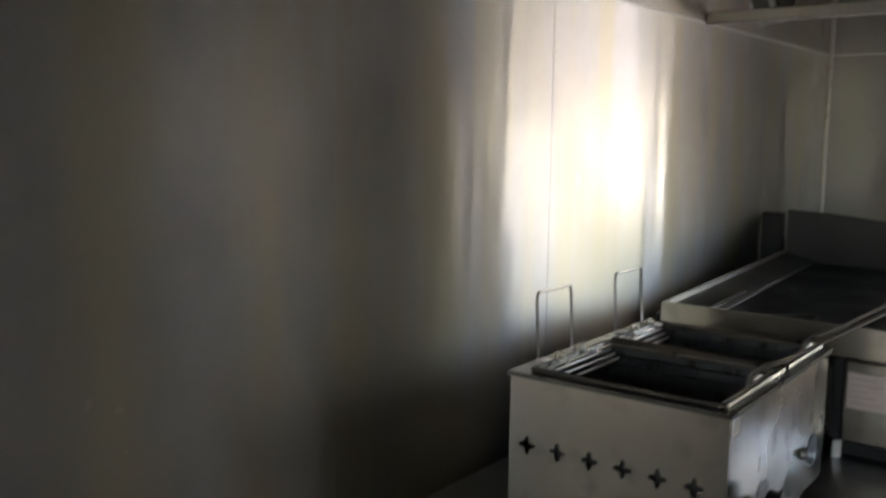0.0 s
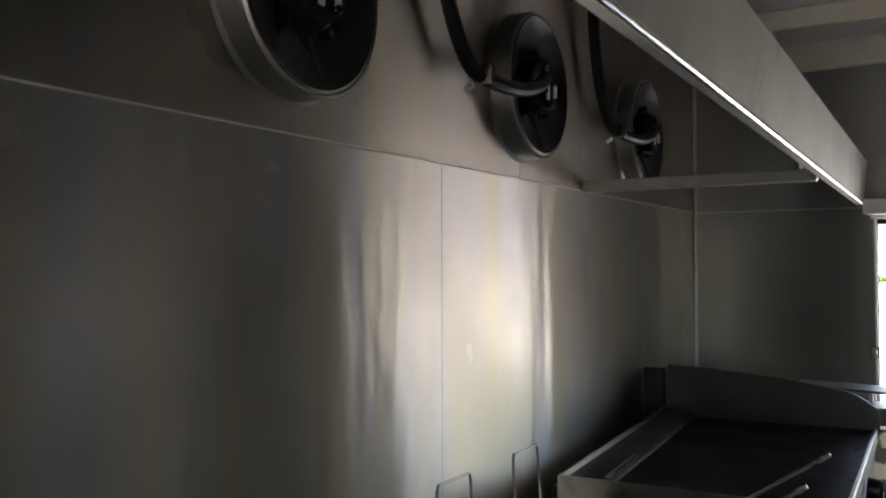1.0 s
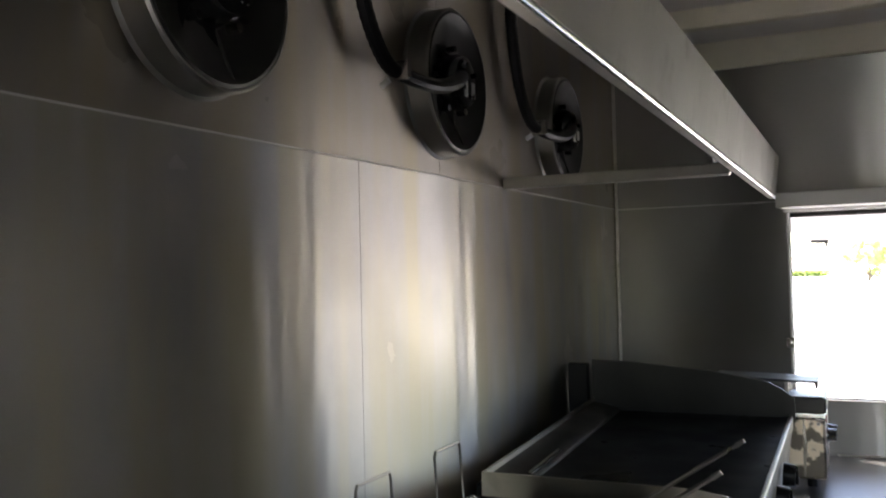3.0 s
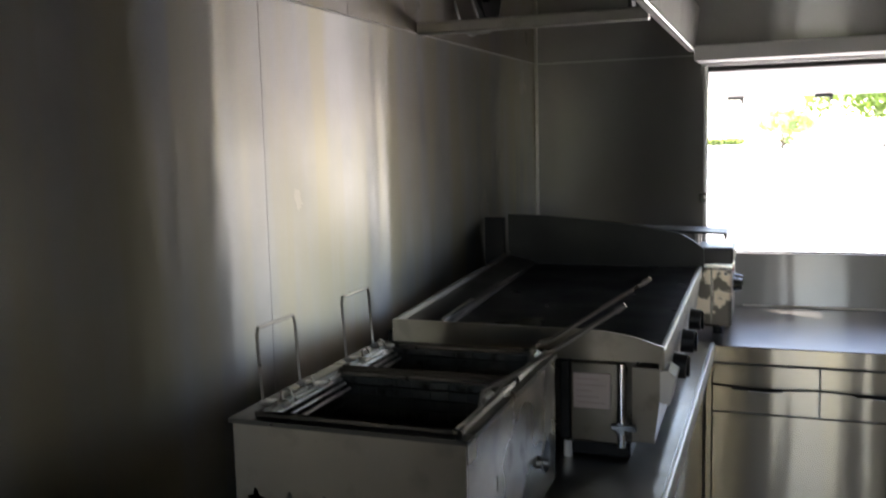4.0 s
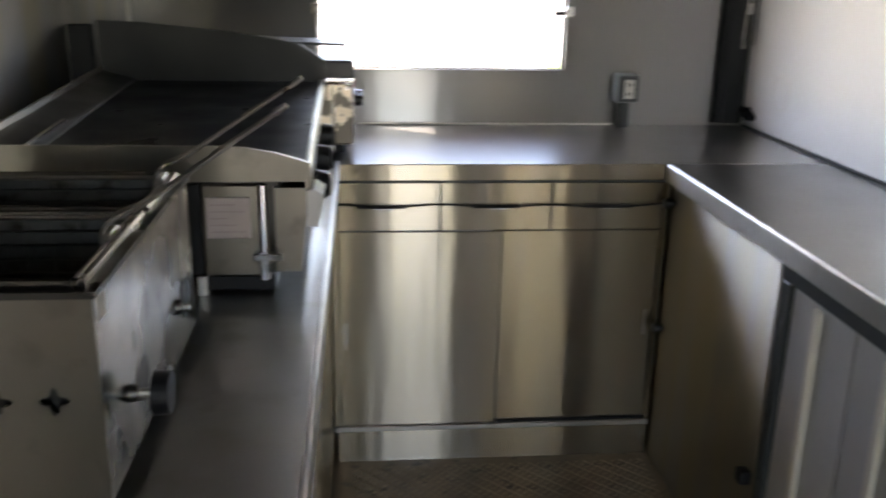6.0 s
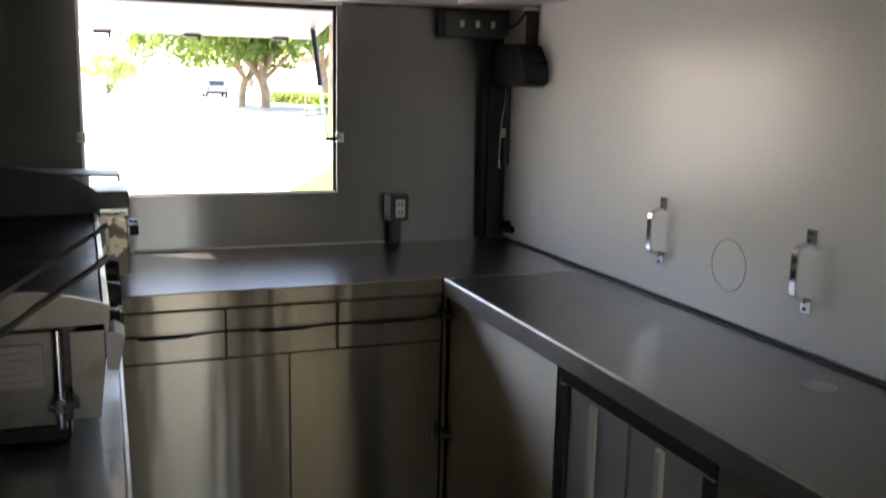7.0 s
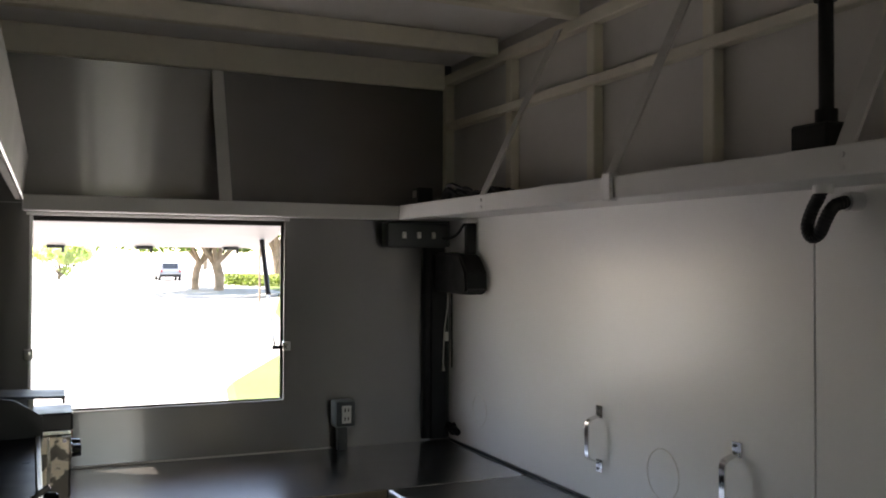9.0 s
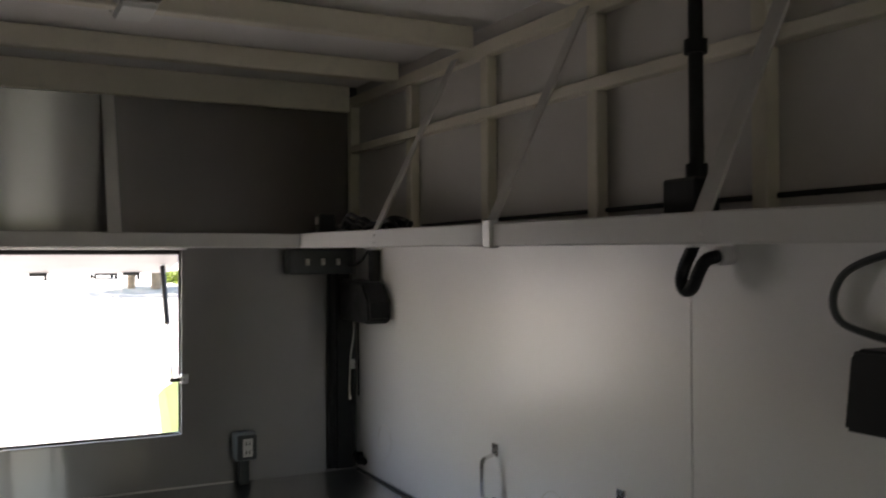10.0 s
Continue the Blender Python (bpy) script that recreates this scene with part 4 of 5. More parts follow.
def right_counter():
    t = thing("worktop", (1.8, 1.0, 0.86), "long dark steel worktop with a rolled bright edge", "worktop")
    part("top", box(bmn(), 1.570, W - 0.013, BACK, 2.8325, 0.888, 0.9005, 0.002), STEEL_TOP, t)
    part("front_edge", box(bmn(), 1.562, 1.570, BACK, 2.8265, 0.852, 0.9015, 0.003), STEEL, t)
    part("round_sticker", cyl(bmn(), (1.905, 1.715, 0.9006), (1.905, 1.715, 0.9018), 0.034, 28), BRICK_WHITE, t, "pale round sticker")
    c = thing("base_cabinet", (1.8, 2.5, 0), "plain steel corner cabinet panel with black latches", "cabinet")
    part("body", box(bmn(), 1.586, W - 0.002, 2.157, CY + 0.0, 0.0, 0.886, 0.003), STEEL_SIDE, c)
    for z in (0.425, 0.795):
        part("latch_knob", knob_on_side(2.812, z), BLACK, c, "black latch knob")
    part("door_stop", box(bmn(), 1.558, 1.586, 2.162, 2.196, 0.312, 0.346, 0.006, 2), BLACK, c, "black rubber door stop")
    f = thing("undercounter_fridge", (1.8, 1.85, 0), "grey two-door undercounter fridge in a dark frame", "fridge")
    part("body", box(bmn(), 1.60, W - 0.002, 1.575, 2.135, 0.02, 0.884), DARKBOX, f)
    part("frame_top", box(bmn(), 1.574, 1.60, 1.575, 2.135, 0.806, 0.884, 0.003), DARKBOX, f)
    part("frame_side", box(bmn(), 1.574, 1.60, 1.575, 1.612, 0.0, 0.805, 0.003), DARKBOX, f)
    part("frame_side", box(bmn(), 1.574, 1.60, 2.10, 2.135, 0.0, 0.805, 0.003), DARKBOX, f)
    part("frame_bottom", box(bmn(), 1.574, 1.60, 1.613, 2.099, 0.0, 0.09, 0.003), DARKBOX, f)
    for y0, y1, s in ((1.615, 1.854, 1.742), (1.858, 2.097, 1.985)):
        d = part("door", box(bmn(), 1.584, 1.598, y0, y1, 0.095, 0.802, 0.003), BRACE, f, "grey door")
        part("handle_strip", box(bmn(), 1.572, 1.584, s - 0.012, s + 0.012, 0.12, 0.796, 0.004), CREAM, d, "pale vertical handle strip")
    f.location += Vector((0.012, 0.018, 0.0))
    c2 = thing("base_cabinet", (1.8, 0.1, 0), "plain steel cabinet front under the long worktop", "cabinet")
    part("body", box(bmn(), 1.586, W - 0.002, BACK + 0.002, 1.590, 0.0, 0.886, 0.003), STEEL_SIDE, c2)


end_counter()
right_counter()
stove()

# ---------- fittings on the end wall and in the corner ----------


def outlet():
    t = thing("power_outlet", (1.632, L - 0.03, BENCH), "weatherproof outlet box with pale sockets on a short post", "power outlet")
    b = part("box_body", box(bmn(), 1.590, 1.664, L - 0.075, L - 0.012, 0.975, 1.068, 0.006, 2), OUTLET, t)
    part("cover", box(bmn(), 1.594, 1.660, L - 0.080, L - 0.075, 0.979, 1.064, 0.003), DARKBOX, b)
    pl = part("socket_plate", box(bmn(), 1.612, 1.646, L - 0.083, L - 0.080, 0.99, 1.052, 0.002), BRICK_WHITE, b, "pale double socket")
    for z in (1.006, 1.036):
        for x in (1.623, 1.635):
            part("slot", box(bmn(), x - 0.002, x + 0.002, L - 0.0836, L - 0.083, z - 0.006, z + 0.006), BLACK, pl)
    part("post", box(bmn(), 1.606, 1.640, L - 0.06, L - 0.022, 0.8905, 0.975, 0.004), DARKBOX, t)
    t.location += Vector((-0.019, 0.0, 0.011))


def switch_box():
    t = thing("switch_box", (1.87, L, 1.63), "dark grey box with three pale switches under the shelf", "switch box")
    b = part("casing", box(bmn(), 1.772, 2.012, 3.395, L - 0.001, 1.632, 1.722, 0.008, 2), DARKBOX, t)
    for x in (1.835, 1.893, 1.95):
        s = part("switch", box(bmn(), x - 0.008, x + 0.008, 3.390, 3.395, 1.664, 1.688, 0.002), BRICK_WHITE, b, "pale rocker switch")
        part("rocker", box(bmn(), x - 0.004, x + 0.004, 3.387, 3.390, 1.668, 1.678, 0.001), ROOF, s)
    t.location += Vector((-0.008, 0.0, -0.008))


def door_track():
    t = thing("hatch_track", (1.98, 3.43, BENCH), "black vertical hatch track with ropes in the corner", "hatch track")
    bm = bmn()
    prism(bm, [(1.936, L - 0.001), (1.936, L - 0.016), (1.946, L - 0.024), (1.962, L - 0.024), (1.966, L - 0.034), (2.020, L - 0.036), (2.030, L - 0.028), (2.030, L - 0.001)], "z", BENCH + 0.0015, 1.632)
    part("column", bm, BLACK, t)
    part("guide", box(bmn(), 2.036, 2.0445, L - 0.010, L - 0.004, BENCH + 0.002, 1.47, 0.001), DARKBOX, t, "thin dark guide")
    part("pull_cord", tube(bmn(), curve_pts([(2.026, 3.428, 1.47), (2.024, 3.427, 1.40), (2.012, 3.427, 1.32), (2.006, 3.427, 1.19)], 6), 0.0026, 6), BRACE, t, "grey hanging cord")
    bm = cyl(bmn(), (2.006, 3.426, 1.165), (2.006, 3.426, 1.195), 0.008, 10, 0.005)
    part("cord_toggle", bm, CHROME, t)
    part("bracket", box(bmn(), 2.012, 2.030, 3.424, 3.434, 1.275, 1.31, 0.003), GALV, t)
    part("ground_cord", tube(bmn(), curve_pts([(2.040, 3.425, 1.48), (2.041, 3.423, 1.2), (2.040, 3.424, 1.19)], 8), 0.0025, 6), BLACK, t)
    t.location += Vector((-0.010, 0.0, 0.0))


def hatch_motor():
    t = thing("hatch_motor", (1.97, 3.2, 1.47), "black hatch motor housing on the white wall", "motor")
    bm = bmn()
    prism(bm, [(3.41, 1.466), (3.155, 1.460), (3.135, 1.474), (3.142, 1.540), (3.195, 1.600), (3.41, 1.612)], "x", 1.958, 2.043)
    bmesh.ops.bevel(bm, geom=bm.edges[:], offset=0.008, segments=2, affect="EDGES")
    part("housing", bm, BLACK, t)
    part("arm", box(bmn(), 2.005, 2.043, 3.226, 3.252, 1.602, 1.712, 0.004), BLACK, t)
    part("top_bracket", box(bmn(), 1.998, 2.043, 3.215, 3.262, 1.7125, 1.7275, 0.003), ROOF, t)
    part("power_lead", tube(bmn(), curve_pts([(1.985, 3.42, 1.668), (1.99, 3.36, 1.660), (2.0, 3.30, 1.676), (2.008, 3.25, 1.716)], 8), 0.005, 8), BLACK, t)
    part("limit_switch", box(bmn(), 1.985, 2.008, 3.375, 3.398, 1.606, 1.630, 0.003), CHROME, t)
    t.location += Vector((-0.005, 0.0, -0.004))


def cable_cluster():
    t = thing("cable_plug", (2.0, 3.25, BENCH), "small black plug and cable knot by the worktop corner", "cable")
    bm = bmn()
    for k in range(5):
        a = k * 1.3
        cyl(bm, (2.043, 3.432 - 0.012 * k, 0.956 + 0.012 * math.sin(a)), (2.018, 3.430 - 0.012 * k, 0.960 + 0.012 * math.cos(a)), 0.0125, 10)
    part("plug", bm, BLACK, t)
    t.location += Vector((-0.005, -0.01, -0.006))


def pull_handle(y):
    t = thing("grab_handle", (W, y, 1.08), "bright chrome grab handle on the white board", "handle", "grab handles on the white boards")
    for z in (1.156, 1.008):
        pl = part("mount", box(bmn(), W - 0.003, W, y - 0.015, y + 0.015, z - 0.017, z + 0.017, 0.001), CHROME, t)
        for dz in (-0.008, 0.008):
            part("screw", cyl(bmn(), (W - 0.0055, y + 0.004, z + dz), (W - 0.003, y + 0.004, z + dz), 0.004, 8), DARKBOX, pl)
    bm = bmn()
    pts = [(W - 0.003, 1.148), (W - 0.012, 1.145), (W - 0.034, 1.138), (W - 0.042, 1.130), (W - 0.044, 1.116), (W - 0.044, 1.048), (W - 0.042, 1.034), (W - 0.034, 1.026), (W - 0.012, 1.019), (W - 0.003, 1.016)]
    inner = [(x + 0.0035, z + (0.0035 if z < 1.082 else -0.0035)) for x, z in pts]
    lo = [[bm.verts.new((x, y + s, z)) for s in (-0.009, 0.009)] for x, z in pts]
    hi = [[bm.verts.new((x, y + s, z)) for s in (-0.009, 0.009)] for x, z in inner]
    for k in range(len(pts) - 1):
        bm.faces.new((lo[k][0], lo[k][1], lo[k + 1][1], lo[k + 1][0]))
        bm.faces.new((hi[k][0], hi[k + 1][0], hi[k + 1][1], hi[k][1]))
        for s in (0, 1):
            bm.faces.new((lo[k][s], lo[k + 1][s], hi[k + 1][s], hi[k][s]))
    part("strap", bm, CHROME, t)
    return t


def cover_ring(y, z, r):
    bm = bmn()
    n = 40
    rows = []
    for x, q in ((W, r), (W - 0.0015, r - 0.0008), (W - 0.0015, r - 0.0024), (W, r - 0.003)):
        rows.append([bm.verts.new((x, y + q * math.cos(k * math.tau / n), z + q * math.sin(k * math.tau / n))) for k in range(n)])
    for a, b in zip(rows, rows[1:]):
        for k in range(n):
            bm.faces.new((a[k], a[(k + 1) % n], b[(k + 1) % n], b[k]))
    return part("cover_ring", bm, SHADOW_LINE, right, "round plug cover outline in the white board")


outlet()
switch_box()
door_track()
hatch_motor()
cable_cluster()
h = pull_handle(2.447)
copy_thing(h, pose(W, 1.907, 1.077))
cover_ring(3.203, 1.048, 0.056)
cover_ring(2.170, 1.042, 0.064)


def shelf_clutter():
    t = thing("cable_coil", (1.9, 3.1, 1.734), "heap of black coiled cable on the shelf", "cable")
    bm = bmn()
    rnd = random.Random(4)
    pts = []
    for k in range(90):
        a = k * 0.42
        pts.append((1.905 + 0.085 * math.cos(a) * (0.7 + 0.3 * rnd.random()), 2.98 + 0.25 * math.sin(a) * (0.7 + 0.3 * rnd.random()), 1.742 + 0.080 * rnd.random() * (1 - abs(math.sin(a)) * 0.4)))
    tube(bm, curve_pts(pts, 3), 0.008, 6)
    part("coiled_cable", bm, BLACK, t)
    b = thing("junction_box", (1.88, 3.33, 1.731), "small grey junction box on the shelf corner", "junction box")
    part("casing", box(bmn(), 1.84, 1.90, 3.30, 3.35, 1.731, 1.835, 0.004), DARKBOX, b)
    part("terminal", box(bmn(), 1.835, 1.84, 3.31, 3.335, 1.80, 1.825, 0.001), GALV, b)
    s = thing("cable_run", (1.96, 1.0, 1.734), "black cable lying along the shelf", "cable")
    part("run", tube(bmn(), curve_pts([(1.99, -0.8, 1.744 + sag(-0.8)), (1.985, 0.2, 1.744 + sag(0.2)), (1.99, 1.0, 1.744 + sag(1.0)), (1.985, 1.45, 1.744 + sag(1.45))], 8), 0.009, 8), BLACK, s)
    part("run", tube(bmn(), curve_pts([(1.985, 1.66, 1.744 + sag(1.66)), (1.985, 2.2, 1.744 + sag(2.2)), (1.97, 2.75, 1.744 + sag(2.75))], 8), 0.009, 8), BLACK, s)


def conduit_pipe():
    t = thing("conduit_pipe", (1.955, 1.575, 1.734), "black vertical conduit rising from a box on the shelf", "conduit")
    part("base_box", box(bmn(), 1.925, 1.985, 1.545, 1.635, 1.7182, 1.825, 0.005), BLACK, t)
    part("pipe", cyl(bmn(), (1.955, 1.575, 1.825), (1.955, 1.575, 2.31), 0.0135, 14), BLACK, t)
    part("coupling", cyl(bmn(), (1.955, 1.575, 2.05), (1.955, 1.575, 2.075), 0.021, 14), BLACK, t)
    part("coupling", cyl(bmn(), (1.955, 1.575, 1.825), (1.955, 1.575, 1.85), 0.020, 14), BLACK, t)
    t.location += Vector((-0.006, -0.006, -0.008))


def cable_hook():
    t = thing("conduit_hook", (1.98, 1.63, 1.63), "black bent conduit hanging under the shelf", "conduit")
    pts = curve_pts([(1.978, 1.606, 1.712), (1.978, 1.612, 1.692), (1.978, 1.632, 1.662), (1.978, 1.644, 1.632), (1.978, 1.634, 1.612), (1.978, 1.614, 1.618), (1.978, 1.598, 1.645), (1.984, 1.584, 1.668), (2.010, 1.578, 1.676)], 8)
    part("bend", tube(bmn(), pts, 0.0125, 10, 0.06), BLACK, t)
    part("collar", cyl(bmn(), (1.978, 1.606, 1.692), (1.978, 1.606, 1.7135), 0.019, 12), GALV, t)
    part("gland", cyl(bmn(), (2.006, 1.578, 1.676), (W - 0.001, 1.577, 1.677), 0.018, 12), GALV, t)


def radio_box():
    t = thing("control_box", (2.0, 1.25, 1.42), "black box with a looped grey cable on the white wall", "control box")
    bm = bmn()
    prism(bm, [(1.275, 1.415), (1.262, 1.53), (1.252, 1.54), (1.11, 1.54), (1.10, 1.415)], "x", 1.955, 2.043)
    bmesh.ops.bevel(bm, geom=bm.edges[:], offset=0.006, segments=2, affect="EDGES")
    part("casing", bm, BLACK, t)
    loop = [(2.03, 1.20, 1.545), (2.03, 1.27, 1.553), (2.03, 1.335, 1.572), (2.03, 1.350, 1.61), (2.03, 1.325, 1.652), (2.03, 1.26, 1.678), (2.03, 1.18, 1.69), (2.03, 1.10, 1.70), (2.03, 1.06, 1.71)]
    part("looped_cable", tube(bmn(), curve_pts(loop, 8), 0.0065, 8), DARKBOX, t, "dark looped cable")
    t.location += Vector((-0.005, -0.008, -0.004))


def roof_lamp():
    t = thing("ceiling_lamp", (1.10, 2.62, 2.26), "small oblong lamp under the roof beam, switched off", "lamp")
    part("housing", box(bmn(), 1.03, 1.13, 2.545, 2.70, 2.262, TOP, 0.006), GALV, t)
    part("diffuser", box(bmn(), 1.038, 1.122, 2.553, 2.692, 2.246, 2.262, 0.006), LENS, t)
    t.location += Vector((0.035, -0.11, 0.0))


shelf_clutter()
conduit_pipe()
cable_hook()
radio_box()
roof_lamp()

# ---------- the hatch flap outside the window ----------


def flap():
    t = thing("window_flap", (1.0, 3.55, 1.69), "raised white window flap with black catches", "window flap")
    bm = bmn()
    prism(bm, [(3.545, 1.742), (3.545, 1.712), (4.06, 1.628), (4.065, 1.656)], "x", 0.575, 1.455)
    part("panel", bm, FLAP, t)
    for x in (0.665, 0.985, 1.32):
        c = part("catch", box(bmn(), x - 0.032, x + 0.032, 4.035, 4.065, 1.619, 1.630, 0.002), DARKBOX, t)
        part("catch_tongue", box(bmn(), x + 0.02, x + 0.03, 4.03, 4.04, 1.603, 1.619), DARKBOX, c)
    part("hinge", cyl(bmn(), (0.58, 3.535, 1.735), (1.45, 3.535, 1.735), 0.010, 10), RUBBER, t)
    s = thing("gas_strut", (1.39, 3.6, 1.27), "black gas strut holding the window flap open", "gas strut")
    part("cylinder", cyl(bmn(), (1.408, 3.86, 1.655), (1.392, 3.67, 1.45), 0.010, 12), BLACK, s)
    part("rod", cyl(bmn(), (1.392, 3.67, 1.45), (1.378, 3.50, 1.268), 0.0045, 10), CHROME, s)
    part("ball_joint", cyl(bmn(), (1.370, 3.50, 1.266), (1.4015, 3.50, 1.266), 0.007, 10), BLACK, s)
    part("mount", box(bmn(), 1.40, 1.418, 3.85, 3.88, 1.655, 1.672, 0.002), CHROME, s)


flap()

# ---------- outside ----------


def gz(y):
    return -0.55 + 0.0125 * (y - 3.5)


def sheet(name, x0, x1, y0, y1, mat, label, cat, lift=0.0, n=24):
    bm = bmn()
    rows = []
    for j in range(n + 1):
        y = y0 + (y1 - y0) * (j / n) ** 2
        rows.append([bm.verts.new((x0 + (x1 - x0) * i / n, y, (gz(y) if y > 3.5 else -0.55) + lift)) for i in range(n + 1)])
    for a, b in zip(rows, rows[1:]):
        for i in range(n):
            bm.faces.new((a[i], a[i + 1], b[i + 1], b[i]))
    return tagged(part(name, bm, mat), label, cat, kind="structure")


bm = bmn()
for f in (((-900, -900, -0.56), (900, -900, -0.56), (900, 3.5, -0.56), (-900, 3.5, -0.56)), ((-900, 3.5, -0.56), (900, 3.5, -0.56), (900, 1600, gz(1600) - 0.01), (-900, 1600, gz(1600) - 0.01))):
    bm.faces.new([bm.verts.new(c) for c in f])
bmesh.ops.remove_doubles(bm, verts=bm.verts, dist=0.001)
tagged(part("ground", bm, ASPHALT), "pale sunlit asphalt street and ground", "ground", kind="structure")


def lawn():
    bm = bmn()
    edge = [(2.75, 11.0), (3.35, 15.0), (5.1, 19.0), (6.9, 25.0), (8.5, 34.0), (11.5, 46.0), (14.0, 60.0)]
    a = [bm.verts.new((x, y, gz(y) + 0.10)) for x, y in edge]
    a2 = [bm.verts.new((x - 0.12, y, gz(y) - 0.02)) for x, y in edge]
    b = [bm.verts.new((x + 1.8, y, gz(y) + 0.12)) for x, y in edge]
    for k in range(len(edge) - 1):
        bm.faces.new((a[k], a[k + 1], b[k + 1], b[k]))
        bm.faces.new((a2[k], a2[k + 1], a[k + 1], a[k]))
    c = [bm.verts.new((x + 60, y, gz(y) + 0.12)) for x, y in edge]
    pv = bmn()
    for k in range(len(edge) - 1):
        pv.faces.new([pv.verts.new(v.co) for v in (b[k], b[k + 1], c[k + 1], c[k])])
    for v in c:
        bm.verts.remove(v)
    tagged(part("pavement", pv, CONCRETE), "pale sunlit pavement behind the grass verge", "pavement", kind="structure")
    tagged(part("lawn", bm, GRASS), "sunlit green grass verge beside the street", "lawn", kind="structure")


lawn()
bm = bmn()
bm.faces.new([bm.verts.new(c) for c in ((-14, -40, -0.45), (16, -40, -0.45), (16, -14, -0.45), (-14, -14, -0.45))])
r = bmesh.ops.extrude_face_region(bm, geom=bm.faces[:])
for v in r["geom"]:
    if isinstance(v, bmesh.types.BMVert):
        v.co.z -= 0.10
tagged(part("lawn", bm, GRASS), "sunlit lawn outside the rear doorway", "lawn", kind="structure")
bm = bmn()
n = 28
vs = [bm.verts.new((8.9 + 3.6 * math.cos(k * math.tau / n), 52.0 + 7 * math.sin(k * math.tau / n), gz(52 + 7 * math.sin(k * math.tau / n)) + 0.14)) for k in range(n)]
vb = [bm.verts.new((v.co.x, v.co.y, v.co.z - 0.16)) for v in vs]
bm.faces.new(vs)
for k in range(n):
    bm.faces.new((vs[k], vs[(k + 1) % n], vb[(k + 1) % n], vb[k]))
tagged(part("traffic_island", bm, CONCRETE), "raised pale kerbed island under the trees", "traffic island", kind="structure")


def tree(x, y, height, spread, crown_low, seed, trunk_r=0.4, mat=LEAF, leaves=2600, fork=0.3):
    rnd = random.Random(seed)
    z0 = gz(y)
    t = thing("street_tree", (x, y, z0), "leafy green street tree with a forked brown trunk", "tree", "street trees")
    bm = bmn()
    top = Vector((x + rnd.uniform(-0.3, 0.3), y, z0 + height * fork))
    tube(bm, curve_pts([(x, y, z0 - 0.1), (x + 0.02, y, z0 + height * fork * 0.5), top], 5), trunk_r, 10)
    part("trunk", bm, BARK, t)
    tips = []
    for k in range(7):
        a = k * math.tau / 7 + rnd.uniform(-0.3, 0.3)
        r = spread * rnd.uniform(0.35, 0.8)
        tip = Vector((x + r * math.cos(a), y + r * math.sin(a) * 0.8, z0 + height * rnd.uniform(0.6, 0.95)))
        midp = top.lerp(tip, 0.5) + Vector((0, 0, -0.06 * height * rnd.random()))
        pts = curve_pts([top - Vector((0, 0, 0.3)), midp, tip], 5)
        bm = bmn()
        m = len(pts) - 1
        for i in range(m):
            cyl(bm, pts[i], pts[i + 1], trunk_r * (0.55 - 0.45 * i / m), 7, trunk_r * (0.55 - 0.45 * (i + 1) / m), caps=False)
        part("limb", bm, BARK, t)
        tips += [tip, midp.lerp(tip, 0.5)]
    verts, faces = [], []
    clumps = []
    for k in range(46):
        c = rnd.choice(tips)
        clumps.append((c + Vector((rnd.gauss(0, 1), rnd.gauss(0, 1), rnd.gauss(0, 0.6))) * spread * 0.30, spread * rnd.uniform(0.12, 0.26)))
    for k in range(leaves):
        c, r = rnd.choice(clumps)
        d = Vector((rnd.gauss(0, 1), rnd.gauss(0, 1), rnd.gauss(0, 0.7)))
        p = c + d.normalized() * r * rnd.random() ** 0.4
        if p.z < z0 + crown_low * height:
            p.z = z0 + crown_low * height + rnd.random() ** 2 * 2.6 - 0.3
        s = rnd.uniform(0.14, 0.32)
        u = Vector((rnd.gauss(0, 1), rnd.gauss(0, 1), rnd.gauss(0, 1))).normalized()
        w = u.orthogonal().normalized()
        k0 = len(verts)
        verts += [tuple(p - u * s), tuple(p + w * s * 0.5), tuple(p + u * s), tuple(p - w * s * 0.5)]
        faces.append((k0, k0 + 1, k0 + 2, k0 + 3))
    me = bpy.data.meshes.new("crown")
    o = Vector((x, y, z0))
    me.from_pydata([tuple(Vector(v) - o) for v in verts], [], faces)
    me.materials.append(mat)
    cr = new("crown", me)
    cr.parent = t
    tagged(cr, kind="stuff")
    return t


tree(9.35, 52.2, 8.5, 5.8, 0.36, 1, 0.28, leaves=5600, fork=0.22)
tree(8.25, 53.6, 8.0, 6.6, 0.34, 2, 0.22, leaves=6200, fork=0.24)
tree(15.5, 64.0, 8.5, 4.5, 0.40, 4, 0.35, LEAF_PALE)
tree(11.7, 45.0, 9.0, 3.6, 0.55, 5, 0.42, LEAF_PALE, 1800, 0.6)
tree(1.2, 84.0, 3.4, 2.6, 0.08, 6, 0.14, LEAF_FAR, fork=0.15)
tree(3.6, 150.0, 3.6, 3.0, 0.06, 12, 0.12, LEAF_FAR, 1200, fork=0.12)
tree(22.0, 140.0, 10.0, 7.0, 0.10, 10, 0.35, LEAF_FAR)


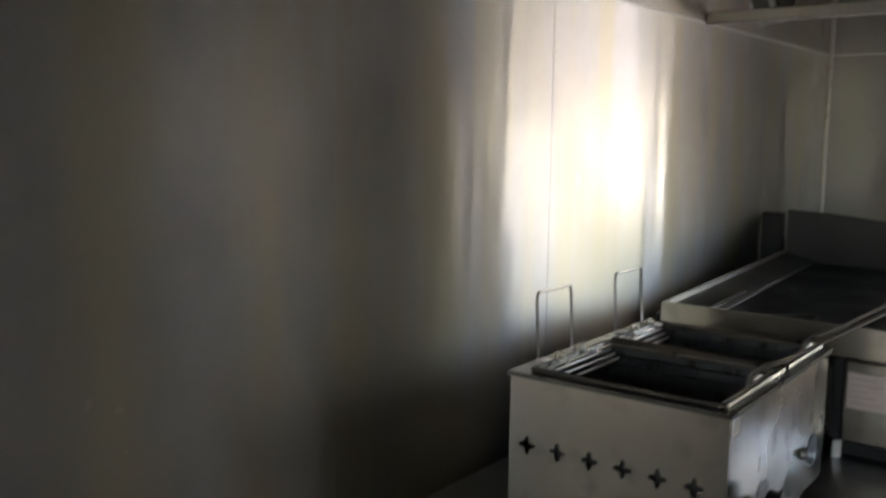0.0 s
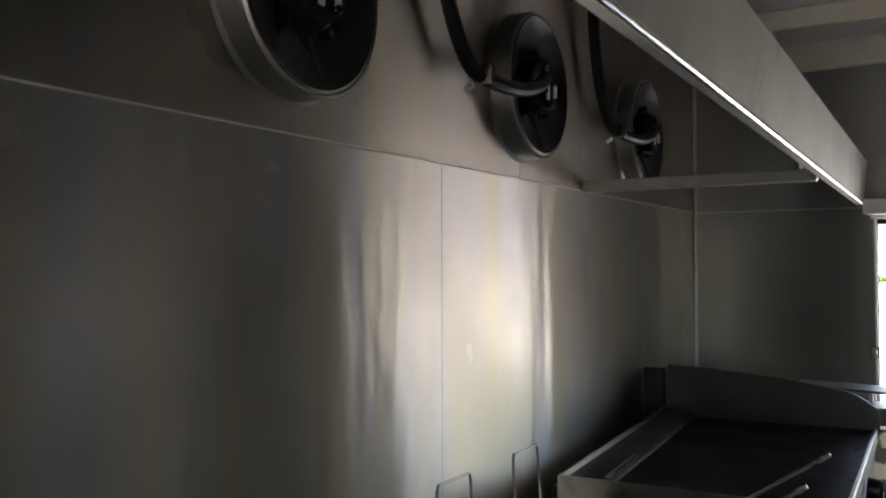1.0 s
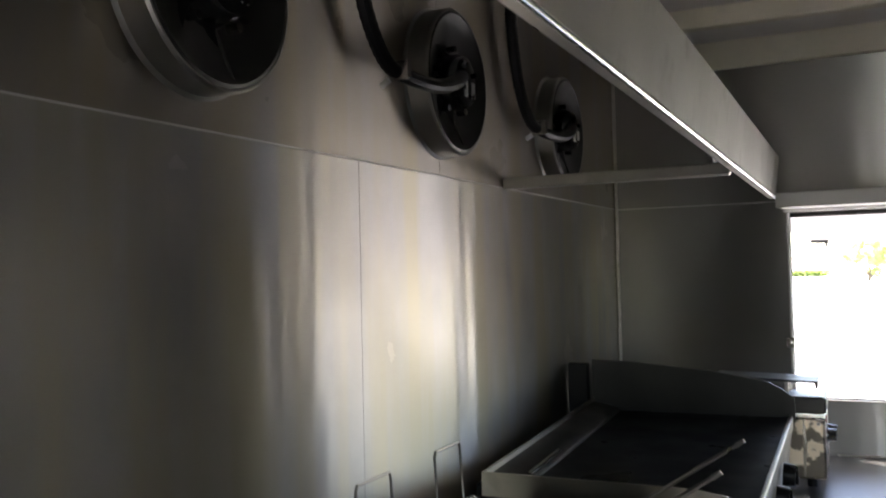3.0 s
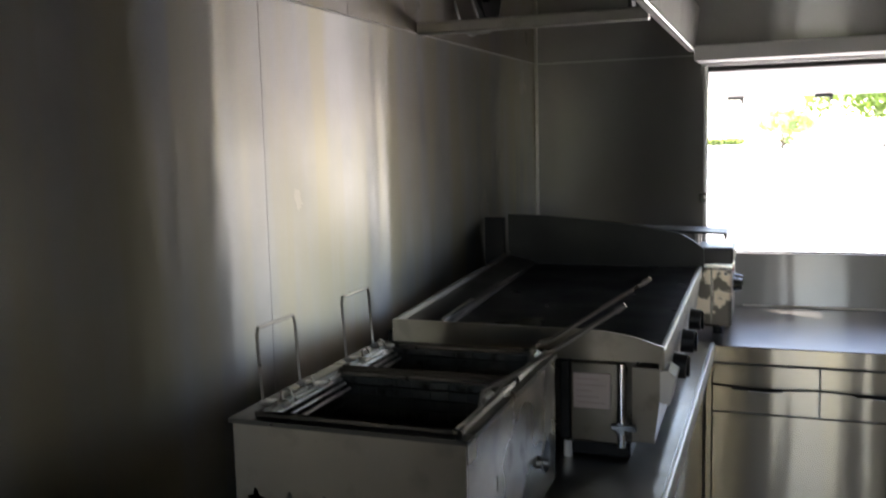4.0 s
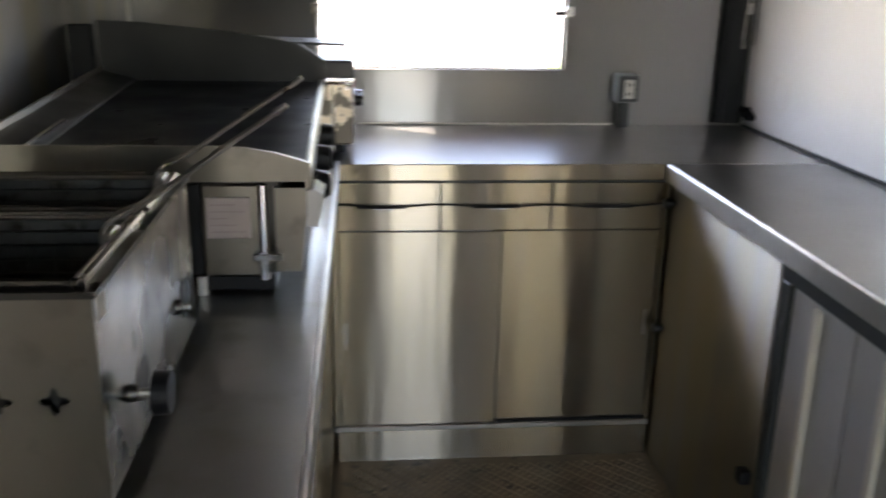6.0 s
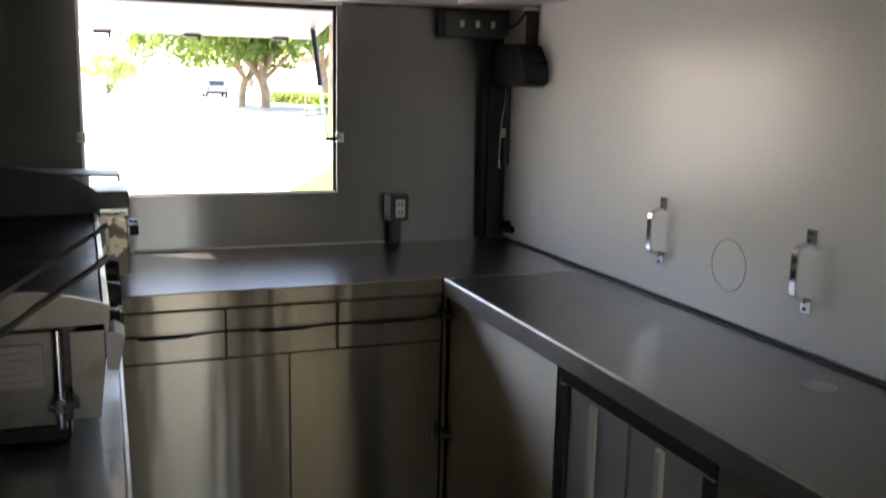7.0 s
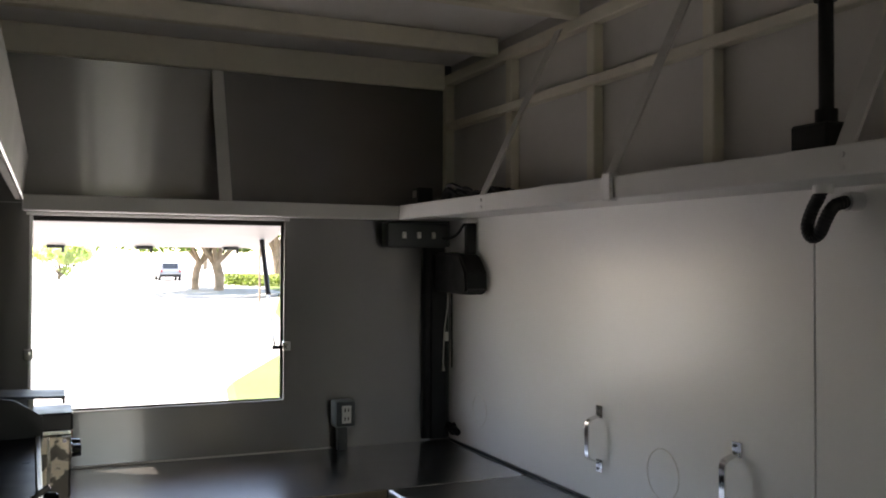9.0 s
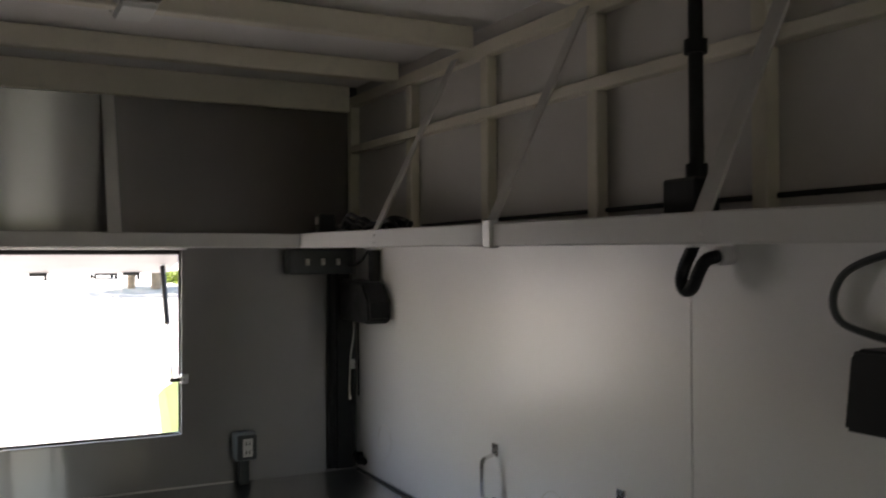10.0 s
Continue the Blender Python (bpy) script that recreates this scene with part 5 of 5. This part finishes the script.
def hedge(x0, y0, dx, dy, tall, count, label):
    rnd = random.Random(11)
    verts, faces = [], []
    for k in range(count):
        s = rnd.random()
        p = Vector((x0 + dx * s + rnd.gauss(0, 0.25), y0 + dy * s + rnd.gauss(0, 0.25), 0))
        p.z = gz(p.y) + 0.1 + tall * rnd.random()
        u = Vector((rnd.gauss(0, 1), rnd.gauss(0, 1), rnd.gauss(0, 1))).normalized() * 0.12
        w = u.orthogonal().normalized() * 0.08
        k0 = len(verts)
        verts.extend([tuple(p - u), tuple(p + w), tuple(p + u), tuple(p - w)])
        faces.append((k0, k0 + 1, k0 + 2, k0 + 3))
    me = bpy.data.meshes.new("hedge")
    me.from_pydata(verts, [], faces)
    me.materials.append(LEAF_PALE)
    tagged(new("hedge", me), label, "hedge", kind="stuff")


hedge(12.0, 64.0, 6.0, -9.0, 0.75, 5000, "low clipped green hedge beyond the street")
hedge(-6.0, 100.0, 3.2, 1.0, 0.6, 1600, "low sunlit green shrubs across the street")


def car(x, y):
    z = gz(y)
    t = thing("parked_car", (x, y, z), "grey car parked far down the street", "car")
    bm = bmn()
    prism(bm, [(y - 2.1, z + 0.28), (y - 2.12, z + 0.72), (y - 1.95, z + 0.95), (y + 0.9, z + 0.95), (y + 2.0, z + 0.80), (y + 2.1, z + 0.35), (y + 2.0, z + 0.25)], "x", x - 0.87, x + 0.87)
    bmesh.ops.bevel(bm, geom=bm.edges[:], offset=0.08, segments=2, affect="EDGES")
    part("body", bm, CARPAINT, t)
    bm = bmn()
    prism(bm, [(y - 1.85, z + 0.94), (y - 1.45, z + 1.46), (y + 0.1, z + 1.48), (y + 0.95, z + 0.94)], "x", x - 0.74, x + 0.74)
    bmesh.ops.bevel(bm, geom=bm.edges[:], offset=0.07, segments=2, affect="EDGES")
    cab = part("cabin", bm, CARPAINT, t)
    part("rear_window", prism(bmn(), [(y - 1.86, z + 1.0), (y - 1.55, z + 1.40), (y - 1.53, z + 1.38), (y - 1.83, z + 0.99)], "x", x - 0.6, x + 0.6), CARGLASS, cab)
    part("bumper", box(bmn(), x - 0.85, x + 0.85, y - 2.2, y - 2.05, z + 0.28, z + 0.5, 0.04), BLACK, t)
    for sx in (-0.8, 0.8):
        part("tail_light", box(bmn(), x + sx * 0.9 - 0.08, x + sx * 0.9 + 0.08, y - 2.14, y - 2.05, z + 0.68, z + 0.88, 0.02), shader("tail_light_red", (0.25, 0.02, 0.02), 0.3), t)
        for dy in (-1.3, 1.3):
            w = part("wheel", cyl(bmn(), (x + sx - 0.1, y + dy, z + 0.32), (x + sx + 0.1, y + dy, z + 0.32), 0.32, 20), RUBBER, t)
            part("rim", cyl(bmn(), (x + sx - 0.11, y + dy, z + 0.32), (x + sx + 0.11, y + dy, z + 0.32), 0.19, 14), CHROME, w)


car(9.6, 79.0)


def sign_post(x, y):
    z = gz(y)
    t = thing("street_lamp", (x, y, z), "thin dark post with a small square head", "street lamp")
    part("post", cyl(bmn(), (x, y, z), (x, y, z + 2.6), 0.05, 10), BARK, t)
    part("head", box(bmn(), x - 0.28, x + 0.28, y - 0.1, y + 0.1, z + 2.6, z + 2.85, 0.03), BARK, t)


sign_post(9.3, 41.0)
